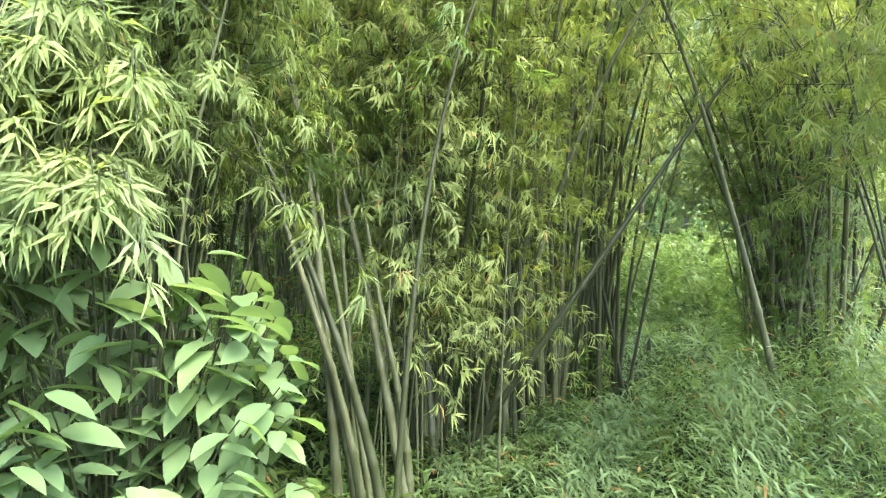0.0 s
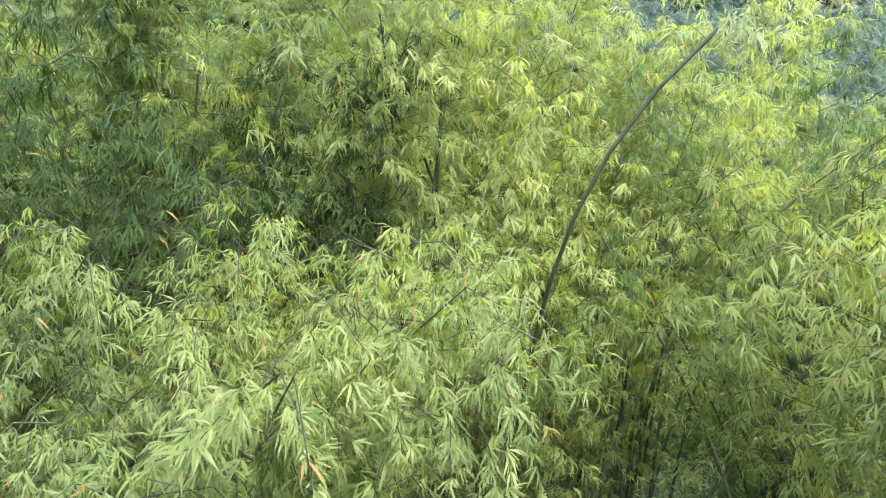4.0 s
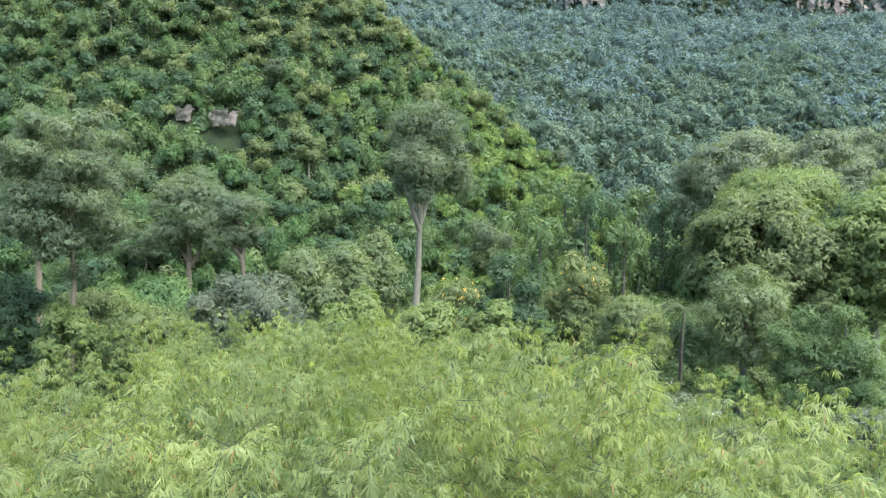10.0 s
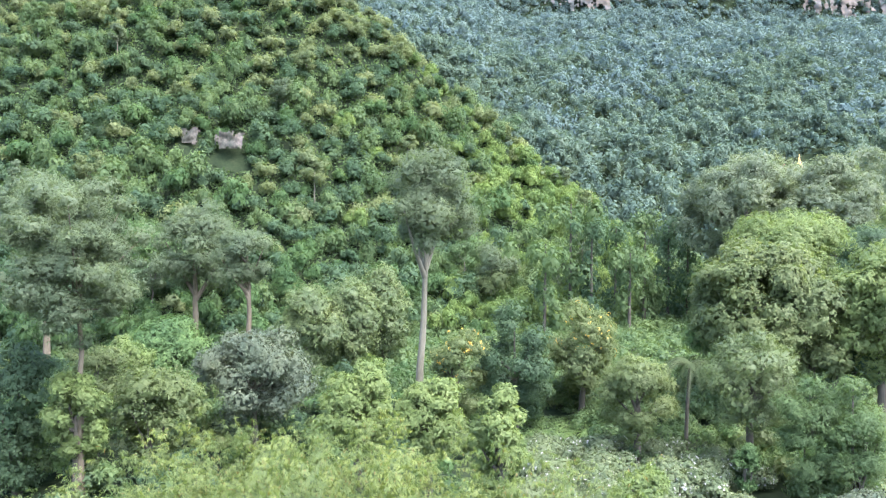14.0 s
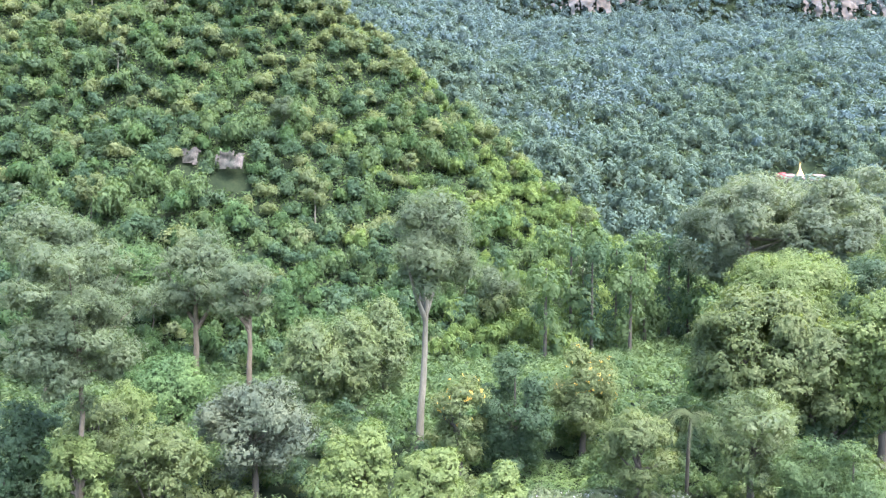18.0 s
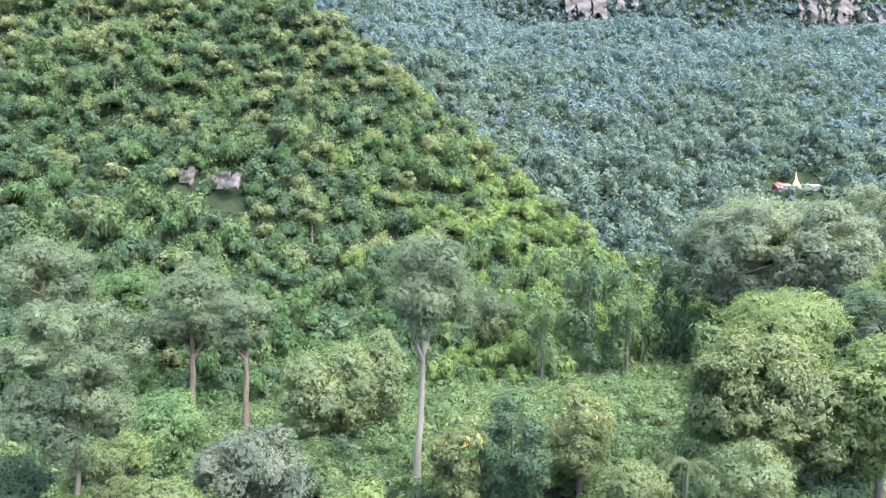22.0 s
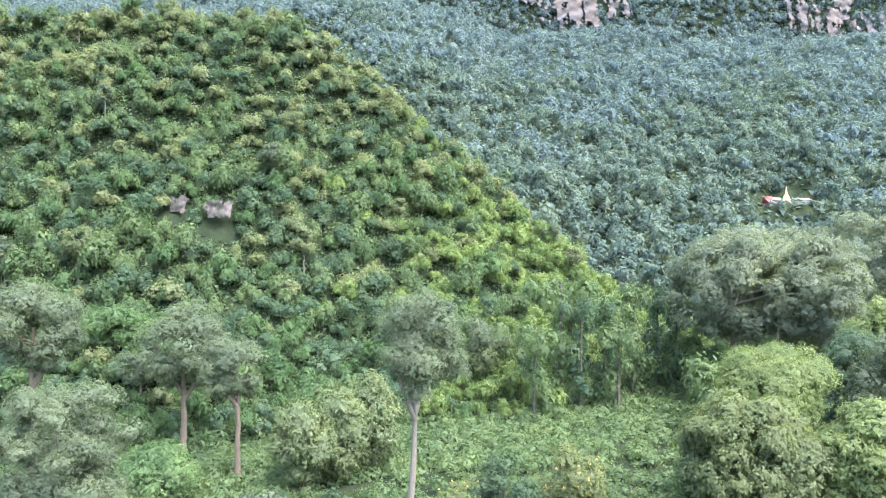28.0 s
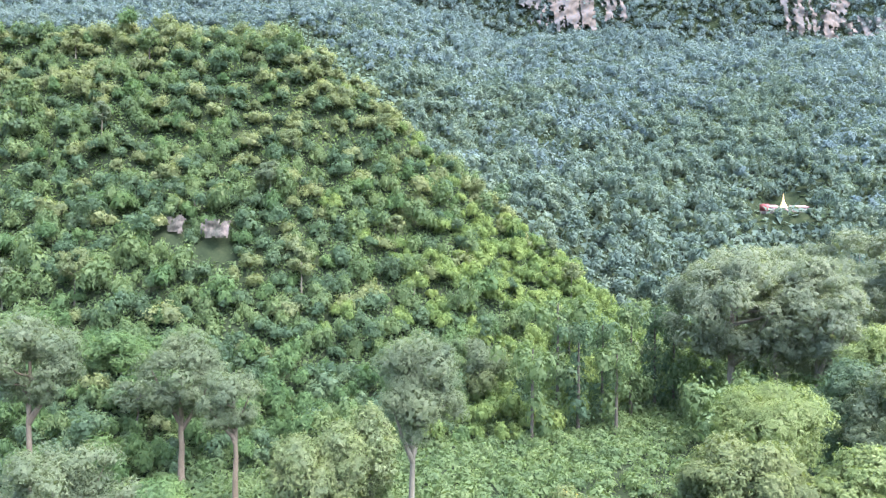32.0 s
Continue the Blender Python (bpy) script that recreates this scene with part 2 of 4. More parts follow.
def twigs(a, b, c, r, sides=3):
    """Many thin bent twigs at once: start, middle, end points (n,3) and radii (n,)."""
    n = len(a)
    p = np.stack([a, b, c], 1)
    tan = unit(p[:, 2] - p[:, 0])
    ref = np.where(np.abs(tan[:, 2:3]) > 0.8, np.array([[1.0, 0, 0]]), np.array([[0, 0, 1.0]]))
    u = unit(np.cross(tan, ref))
    w = np.cross(tan, u)
    ang = np.linspace(0, 2 * np.pi, sides, endpoint=False)
    ring = np.cos(ang)[None, :, None] * u[:, None] + np.sin(ang)[None, :, None] * w[:, None]
    rad = r[:, None] * np.array([1.0, 0.75, 0.35])
    v = p[:, :, None] + ring[:, None] * rad[:, :, None, None]
    base = (np.arange(n) * 3 * sides)[:, None, None]
    i, j = np.meshgrid(np.arange(2), np.arange(sides), indexing="ij")
    q = np.stack([i * sides + j, i * sides + (j + 1) % sides, (i + 1) * sides + (j + 1) % sides, (i + 1) * sides + j], -1).reshape(1, -1, 4)
    return v.reshape(-1, 3), (q + base).reshape(-1, 4)


def sprays(at, way, up, length, width):
    """Far leaf sprays, three corners each."""
    way = unit(way)
    side = unit(np.cross(way, up))
    length, width = np.asarray(length)[:, None], np.asarray(width)[:, None] * 1.25
    v = np.stack([at - side * width * 0.5, at + side * width * 0.5, at + way * length], 1)
    return v.reshape(-1, 3), np.arange(len(at) * 3).reshape(-1, 3)


def blades(at, way, up, length, width, bend=0.12):
    """Leaves as folded kites: where each starts, where it points, its face, its size."""
    way = unit(way)
    side = unit(np.cross(way, up))
    face = np.cross(side, way)
    length, width = np.asarray(length)[:, None], np.asarray(width)[:, None]
    mid = at + way * length * 0.42
    v = np.stack([at, mid + side * width * 0.5 + face * length * bend * 0.5, at + way * length - face * length * bend, mid - side * width * 0.5 + face * length * bend * 0.5], 1)
    return v.reshape(-1, 3), np.arange(len(at) * 4).reshape(-1, 4)


def rand_unit(n, rng):
    return unit(rng.normal(size=(n, 3)))


# ---- ground: valley floor, the wooded hill and the far mountain in one sheet ----
def smooth01(u):
    u = np.clip(u, 0, 1)
    return u * u * (3 - 2 * u)


def waves(x, y, s, seed):
    r = np.random.default_rng(seed)
    h = 0
    for k in range(5):
        a, p = r.uniform(0, 6.283), r.uniform(0, 6.283)
        f = (1.7 ** k) / s
        h = h + np.sin((x * np.cos(a) + y * np.sin(a)) * f * 6.283 + p) / (1.5 ** k)
    return h / 2.2


RIDGE_X = [-400, -150, -101, -58, -44, -29, -18, -4, 11, 23, 38, 45, 52, 70]
RIDGE_Z = [60, 74, 77, 78, 77, 72, 65, 52, 40, 29, 16, 9, 3, 0]


def land(x, y):
    """Height of the ground at x, y."""
    x, y = np.asarray(x, float), np.asarray(y, float)
    valley = 0.25 * waves(x, y, 18, 3) * smooth01((np.hypot(x, y) - 3) / 10) + 2.2 * smooth01((y - 25) / 60)
    crest = np.interp(x, RIDGE_X, RIDGE_Z)
    foot = np.interp(x, [-120, -40, 20, 48, 70], [78, 86, 112, 140, 160])
    u = np.clip((y - foot) / (168 - foot), 0, 1)
    hill = crest * u ** 1.5
    hill = np.where(y > 168, crest * (1 - 0.55 * smooth01((y - 168) / 80)), hill) + 1.5 * waves(x, y, 30, 5) * smooth01((y - foot) / 30)
    far = np.maximum(0, y - 205 + 14 * waves(x, y, 160, 8)) * 0.47 + 5 * waves(x, y, 90, 9) * smooth01((y - 215) / 60)
    far = far + 70 * smooth01((y - 655) / 40) 
    side = 10 * smooth01((x - 75) / 60) * smooth01((y - 60) / 60) * (1 - smooth01((y - 150) / 60))
    total = valley + np.where(y > foot, np.maximum(hill, 0), 0) * (x < 75) + np.minimum(far, 420) + side
    sight = smooth01(1.7 - np.abs(x / np.maximum(y, 1) - 0.485) / 0.05) * (y > 205) * (y < 303)
    total = total * (1 - sight) + np.minimum(total, 43.5 - (302 - y) * 0.42) * sight
    near = smooth01(1.6 - np.hypot((x - 146.5) / 16, (y - 302) / 12))
    return total * (1 - near) + 46.3 * near


def ground():
    xs = np.concatenate([-np.geomspace(3000, 130, 22), np.linspace(-120, 120, 161), np.geomspace(130, 3000, 30)])
    ys = np.concatenate([-np.geomspace(3000, 40, 14), np.linspace(-30, 260, 180), np.linspace(265, 760, 90), np.geomspace(790, 3500, 12)])
    gx, gy = np.meshgrid(xs, ys)
    v = np.stack([gx, gy, land(gx, gy)], -1).reshape(-1, 3)
    i, j = np.meshgrid(np.arange(len(ys) - 1), np.arange(len(xs) - 1), indexing="ij")
    w = len(xs)
    q = np.stack([i * w + j, i * w + j + 1, (i + 1) * w + j + 1, (i + 1) * w + j], -1).reshape(-1, 4)
    tagged(part("ground", (v, q), GROUND, smooth=True), "green undergrowth over soil, coloured dark as shade between crowns, rising to wooded slopes", "ground", kind="structure")


ground()


# ---- bamboo ----
def culm_path(base, lean, bearing, length, arch, n=14):
    s = np.linspace(0, 1, n)
    out = np.array([math.cos(bearing), math.sin(bearing), 0.0])
    flat = length * (math.sin(lean) * s + arch * s ** 3)
    rise = length * (math.cos(lean) * s - arch * 0.55 * s ** 4)
    return base + out * flat[:, None] + np.array([0, 0, 1.0]) * rise[:, None]


def culm_mesh(path, r0, nodes=16, thin=0.93):
    """A culm with swollen nodes."""
    k = np.linspace(0, 1, nodes)
    s = np.sort(np.concatenate([k, k[1:-1] - 0.004, k[1:-1] + 0.004]))
    d = np.linspace(0, 1, len(path))
    p = np.stack([np.interp(s, d, path[:, i]) for i in range(3)], -1)
    r = r0 * (1 - thin * s ** 0.8)
    r = r * np.where(np.isin(s, k), 1.16, 1.0)
    return tube(p, r, 8)


def bamboo_leaves(rng, start, way, length, per, leaf, droop, outward):
    """Leaves in hanging fans of six along drooping side branches. Returns branch twigs, leaf blades, the way each faces and its tone."""
    n, fans = len(start), max(2, per // 6)
    out = way * length[:, None]
    mid = start + out * 0.55 + np.array([0, 0, 0.06]) * length[:, None]
    end = start + out - np.array([0, 0, 1.0]) * (droop * length)[:, None]
    u = rng.uniform(0.15, 1, (n, fans)) ** 0.8
    a = (1 - u)[..., None] ** 2 * start[:, None] + 2 * (u * (1 - u))[..., None] * mid[:, None] + (u ** 2)[..., None] * end[:, None]
    a = (a + rng.normal(0, 0.04, a.shape) * length[:, None, None]).reshape(-1, 3)
    fan_way = unit(np.repeat(way, fans, 0) * 0.6 + rand_unit(n * fans, rng) * 0.5 + np.array([0, 0, -0.95]))
    plume = unit(unit(outward) * 0.6 + way * 0.45 + np.array([0, 0, 0.75]))
    soft = unit(np.repeat(plume, fans, 0) + rand_unit(n * fans, rng) * 0.3)
    tone = np.repeat(rng.beta(1.7, 1.7, n), fans)
    i = np.repeat(np.arange(n * fans), 6)
    w = unit(fan_way[i] + rand_unit(len(i), rng) * 0.8)
    face = soft[i] + rand_unit(len(i), rng) * 0.45
    size = leaf * rng.uniform(0.8, 1.6, len(i))
    return (start, mid, end), (a[i], w, face, size, unit(soft[i] + rand_unit(len(i), rng) * 0.2), np.clip(tone[i] + rng.normal(0, 0.06, len(i)), 0, 1))


def clear_of_shaft(p, r=1.7):
    """True where a point keeps clear of the open shaft in which the camera climbs."""
    return np.hypot(p[:, 0], p[:, 1]) > r


def grove_culm(rng, height, spread, base, bias):
    foot = np.array([*(rng.normal(0, base * 0.5, 2)), -0.05])
    bearing = rng.uniform(0, 6.283) if bias is None or rng.random() > bias[1] else bias[0] + rng.normal(0, 0.4)
    lean = rng.uniform(0.02, 0.8) * spread / height
    arch = rng.uniform(0.15, 0.45) * spread / height * 1.7
    rise = math.cos(lean) - arch * 0.55
    return culm_path(foot, lean, bearing, height * rng.uniform(0.82, 1.03) / rise, arch)


def bent(points, n=14):
    """A smooth curve through a few given points."""
    p = np.asarray(points, float)
    t = np.concatenate([[0], np.cumsum(np.linalg.norm(np.diff(p, axis=0), axis=1))])
    s = np.linspace(0, t[-1], n)
    q = np.stack([np.interp(s, t, p[:, k]) for k in range(3)], -1)
    for _ in range(3):
        q[1:-1] = (q[:-2] + 2 * q[1:-1] + q[2:]) / 4
    return q


def bamboo_clump(place, culms, height, spread, leaf_mat, label, seed, leaf=0.17, branches=60, per=18, bias=None, low=0.25, r0=0.045,
                 base=0.55, branch=0.95, world_clear=True, drop=0.35, own=(), wide=0.105, fine=True, rise=0.7, own_leaves=0.5):
    """culms fan out of a tight foot and arch over; bias: (bearing, how much) leans them one way; own: culms with courses of their own."""
    rng = np.random.default_rng(seed)
    top = thing("bamboo_clump", place, label, "bamboo", "bamboo clumps of the grove")
    starts, ways, lens = [], [], []
    place = np.array(place, float)
    for i in range(culms + len(own)):
        if i < culms:
            p, r, leafy = grove_culm(rng, height, spread, base, bias), r0 * rng.uniform(0.6, 1.15), low
        else:
            pts, r, leafy = own[i - culms]
            p = bent(np.asarray(pts) - place)
        part("culm", culm_mesh(p[:11] if i < culms else p, r, 16, 0.75 if i < culms else 0.55 if leafy > 0.98 else 0.88) if fine else tube(p[:11], r * np.linspace(1, 0.25, 11), 5), CULM if rng.random() < 0.55 and leafy < 0.98 else CULM_GREEN, top, smooth=True)
        n = branches if i < culms else int(branches * own_leaves) if leafy < 0.98 else 4
        s = leafy + (1 - leafy) * rng.random(n) ** rise
        d = np.linspace(0, 1, len(p))
        at = np.stack([np.interp(s, d, p[:, k]) for k in range(3)], -1)
        ang = rng.uniform(0, 6.283, n)
        starts.append(at)
        ways.append(unit(np.stack([np.cos(ang), np.sin(ang), rng.uniform(-0.1, 0.75, n)], -1)))
        lens.append(branch * rng.uniform(0.45, 1.2, n) * (1.2 - 0.6 * s))
    start, way, length = np.concatenate(starts), np.concatenate(ways), np.concatenate(lens)
    outward = unit((start - np.array([0, 0, height * 0.5])) * np.array([1, 1, 0.6]))
    (a, b, c), (at, w, face, size, soft, tone) = bamboo_leaves(rng, start, way, length, per, leaf, rng.uniform(drop * 0.5, drop * 1.6, len(start)), outward)
    if world_clear:
        keep = clear_of_shaft(c + place, 1.9) & clear_of_shaft(a + place, 1.9)
        a, b, c = a[keep], b[keep], c[keep]
        keep = clear_of_shaft(at + place, 2.0)
        at, w, face, size, soft, tone = at[keep], w[keep], face[keep], size[keep], soft[keep], tone[keep]
    k = 2 if fine else 5
    a, b, c = a[::k], b[::k], c[::k]
    part("twig_work", twigs(a, b, c, np.full(len(a), 0.005)), CULM_GREEN, top, "thin green side branches", kind="stuff")
    v, f = blades(at, w, face, size, size * wide)
    part("foliage", (v, f, np.repeat(soft, 4, 0), np.repeat(tone, 4)), leaf_mat, top, "narrow drooping leaves in fans", kind="stuff")
    return top


def at_ground(x, y, dz=0.0):
    return (x, y, float(land(x, y)) + dz)


LIT = "tall bamboo clump with arching culms and pale yellow-green leaves"
DEEP = "dense bamboo clump with deep green drooping leaves"
MAIN = [
    ([(0.62, 8.4, -0.1), (0.62, 8.3, 1.0), (0.85, 8.2, 2.4), (1.0, 8.0, 4.2), (1.0, 7.9, 5.6)], 0.060, 0.4),
    ([(0.75, 8.5, -0.1), (0.95, 8.4, 0.7), (1.3, 8.3, 2.4), (1.8, 8.2, 3.7), (2.4, 8.1, 5.0), (3.3, 7.8, 7.2)], 0.058, 0.45),
    ([(0.5, 7.9, -0.1), (1.25, 7.3, 1.12), (2.7, 7.2, 3.26), (3.8, 7.1, 4.8), (4.9, 6.9, 5.9)], 0.050, 0.6),
    ([(0.8, 8.0, -0.1), (1.65, 7.6, 3.1), (2.3, 7.5, 4.7), (3.8, 7.3, 6.7), (4.8, 7.0, 7.2)], 0.050, 0.5),
    ([(0.4, 8.1, -0.1), (0.6, 7.0, 2.6), (0.75, 6.0, 4.4), (0.9, 5.1, 6.1), (1.3, 5.0, 7.0), (2.05, 5.0, 7.5)], 0.030, 0.985),
    ([(0.3, 8.3, -0.1), (0.35, 8.2, 2.5), (0.1, 8.2, 5.0), (-0.5, 8.1, 8.0)], 0.055, 0.4),
    ([(0.2, 8.0, -0.1), (0.0, 7.9, 1.5), (-0.4, 7.8, 3.6), (-1.2, 7.6, 6.4)], 0.05, 0.4),
]
FRONT = [
    ([(-0.1, 5.15, -0.1), (-0.16, 5.1, 0.6), (-0.46, 5.0, 1.7), (-0.72, 5.0, 2.35), (-0.95, 5.0, 2.9), (-1.5, 5.0, 4.2)], 0.047, 0.75),
    ([(-0.25, 5.3, -0.1), (-0.34, 5.25, 0.8), (-0.6, 5.2, 1.7), (-0.9, 5.2, 2.6), (-1.6, 5.3, 4.4)], 0.045, 0.75),
    ([(-0.32, 5.5, -0.1), (-0.45, 5.5, 0.9), (-0.66, 5.5, 1.8), (-1.0, 5.6, 3.2)], 0.040, 0.75),
    ([(0.05, 5.9, -0.1), (0.02, 5.9, 0.8), (-0.25, 6.0, 2.0), (-0.5, 6.2, 3.6)], 0.045, 0.7),
]
SIDE = [
    ([(4.0, 7.2, -0.1), (3.54, 7.0, 1.6), (3.07, 7.0, 3.24), (2.58, 6.9, 4.7), (1.95, 6.6, 5.4), (1.5, 6.4, 6.2)], 0.052, 0.55),
]
bamboo_clump(at_ground(0.6, 8.4), 30, 9.6, 2.8, BAMBOO, "tall bamboo clump with a bundle of grey-green leaning culms", 21, r0=0.05, base=1.0, low=0.1, own=MAIN, leaf=0.115, per=36, bias=(-1.5, 0.12), rise=0.8, branches=68)
bamboo_clump(at_ground(-0.2, 5.7), 5, 6.0, 1.6, BAMBOO_DEEP, "slim leaning bamboo clump with weathered grey culms", 22, bias=(2.6, 0.9), low=0.5, branches=40, base=0.4, own=FRONT, leaf=0.125, per=30)
bamboo_clump(at_ground(-1.9, 4.9), 48, 6.0, 1.9, BAMBOO_MID, "low rounded bamboo clump heavy with pale drooping leaves", 23, bias=(-0.9, 0.3), low=0.46, branches=76, per=54, drop=0.6, leaf=0.074, branch=0.75, base=0.9, r0=0.013)
bamboo_clump(at_ground(-2.5, 4.2), 0, 3.1, 1.2, BAMBOO_PALE, "hanging sprays of fresh yellow-green bamboo leaves", 29, branches=130, per=30, drop=1.0, leaf=0.125, branch=0.5, own_leaves=1.0, own=[
    ([(-2.4, 4.3, -0.1), (-2.2, 4, 1.5), (-1.85, 3.5, 2.9), (-1.45, 3.2, 3.2), (-1.1, 3, 3)], 0.016, 0.5),
    ([(-2.6, 4.3, -0.1), (-2.3, 3.9, 1.5), (-2, 3.4, 2.7), (-1.65, 3.1, 2.95), (-1.35, 2.9, 2.65)], 0.016, 0.5),
    ([(-2.5, 4.1, -0.1), (-2.4, 3.7, 1.6), (-2.1, 3.3, 3.05), (-1.75, 3.05, 3.35), (-1.3, 2.9, 3.25)], 0.016, 0.5),
    ([(-2.2, 4, -0.1), (-2, 3.6, 1.5), (-1.7, 3.2, 2.7), (-1.4, 2.95, 2.85), (-1.15, 2.8, 2.55)], 0.016, 0.5),
    ([(-2.8, 4, -0.1), (-2.6, 3.5, 1.6), (-2.2, 3.1, 2.9), (-1.9, 2.9, 3.2), (-1.55, 2.75, 3)], 0.016, 0.5),
    ([(-2.6, 4.2, -0.1), (-2.4, 3.6, 2.4), (-2.1, 3.1, 3.25), (-1.2, 2.95, 3.32)], 0.012, 0.985),
    ([(-2.4, 4.2, -0.1), (-2.2, 3.6, 1.9), (-1.9, 3.1, 3), (-1.3, 3, 3.25)], 0.010, 0.985)])
bamboo_clump(at_ground(-2.3, 4.4), 0, 3.4, 1.2, BAMBOO_PALE, "single arching bamboo shoot with sparse pale leaves", 31, branches=26, per=9, drop=0.9, leaf=0.13, branch=0.2, own_leaves=1.0, own=[
    ([(-2.3, 4.4, -0.1), (-1.9, 4.2, 2.2), (-1.5, 4.2, 3.25), (-1.05, 4.2, 3.0), (-0.55, 4.25, 2.5), (-0.2, 4.3, 2.05)], 0.012, 0.6)])
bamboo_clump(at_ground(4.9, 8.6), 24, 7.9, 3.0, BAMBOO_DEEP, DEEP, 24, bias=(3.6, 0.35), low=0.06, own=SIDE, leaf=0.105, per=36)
# Pale top-only clump over darker ones: lit tops and shade put into leaf colour.
bamboo_clump(at_ground(-3.0, 8.9), 26, 9.8, 2.0, BAMBOO, LIT, 33, low=0.84, branches=60, leaf=0.11, per=34, base=1.0)
bamboo_clump(at_ground(0.0, 7.1), 18, 7.3, 1.7, BAMBOO, LIT, 34, low=0.18, branches=84, leaf=0.11, per=30, base=1.1, r0=0.012)
bamboo_clump(at_ground(-2.7, 6.8), 34, 7.7, 2.4, BAMBOO_SHADED, "dense bamboo clump with its shade put into dark green leaf colour", 25, low=0.25, branches=80, leaf=0.1, per=34, base=1.0)
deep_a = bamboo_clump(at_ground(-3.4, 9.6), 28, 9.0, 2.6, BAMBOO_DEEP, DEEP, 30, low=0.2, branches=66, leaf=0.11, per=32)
bamboo_clump(at_ground(1.7, 9.3), 16, 10.5, 1.7, BAMBOO, LIT, 35, low=0.62, branches=80, leaf=0.12, per=30)
far_a = bamboo_clump(at_ground(3.2, 12.4), 24, 9.6, 2.9, BAMBOO, LIT, 26, leaf=0.15, per=24, low=0.2, world_clear=False, fine=False, rise=0.5)
far_b = bamboo_clump(at_ground(-2.4, 15.0), 26, 9.6, 3.0, BAMBOO_MID, LIT, 27, leaf=0.15, per=24, low=0.2, world_clear=False, fine=False, rise=0.5)
bamboo_clump(at_ground(4.4, 5.3), 20, 6.5, 2.5, BAMBOO, "bamboo clump with pale leaf sprays hanging forward", 28, bias=(3.6, 0.6), low=0.42, leaf=0.11, per=36, branches=80, r0=0.028)
for src, x, y, turn, size in (
        (deep_a, -5.6, 7.6, 90, 0.86), (far_a, 2.2, 10.6, 210, 0.97),
        (far_a, -8.2, 13.5, 50, 0.95), (far_b, 7.2, 14.0, 140, 0.88),
        (far_a, -3.4, 19.5, 120, 1.0), (far_b, 1.0, 18.5, 20, 1.01), (far_a, -8.6, 18.0, 260, 0.92), (far_b, -12.8, 21.0, 310, 0.88),
        (far_a, 4.6, 18.2, 75, 0.86), (far_b, 9.4, 16.5, 230, 0.78),
        (far_a, -6.0, 16.0, 15, 0.95), (far_b, 0.2, 13.0, 260, 0.93), (far_a, 7.0, 11.4, 300, 0.78), (far_b, -6.0, 22.0, 170, 0.96),
        (far_a, 12.0, 17.6, 330, 0.7), (far_b, 5.6, 9.8, 45, 0.8),
        (far_a, -8.4, 24.6, 40, 0.96), (far_b, -5.0, 25.2, 280, 0.97), (far_a, -1.6, 24.8, 160, 0.97), (far_b, 1.4, 23.0, 100, 0.92)):
    c = copy_thing(src, pose(*at_ground(x, y), 0, 0, turn))
    c.scale = (size, size, size)


# ---- trees ----
def inner_leaves(rng, blobs, share, flat, lift, n=80):
    """The dense inner foliage of each puff: broad overlapping sprays that close it behind the outer tufts."""
    k = np.repeat(np.arange(len(blobs)), n)
    d = rand_unit(len(k), rng)
    r = blobs[k, 3]
    w = rand_unit(len(k), rng)
    w = unit(w - d * (w * d).sum(1)[:, None] + d * rng.normal(0, 0.25, (len(k), 1)) + np.array([0, 0, -0.3]))
    size = r * rng.uniform(0.2, 0.4, len(k))
    at = blobs[k, :3] + d * (r * share * rng.uniform(0.8, 1.1, len(k)))[:, None] * np.array([1, 1, flat + 0.25]) - w * size[:, None] * 0.5
    v, f = sprays(at, w, d + rand_unit(len(k), rng) * 0.3, size, size * 0.6)
    soft = unit(d + np.array([0, 0, lift]) + rand_unit(len(k), rng) * 0.2)
    return v, f, np.repeat(soft, 3, 0), np.repeat(k, 3)


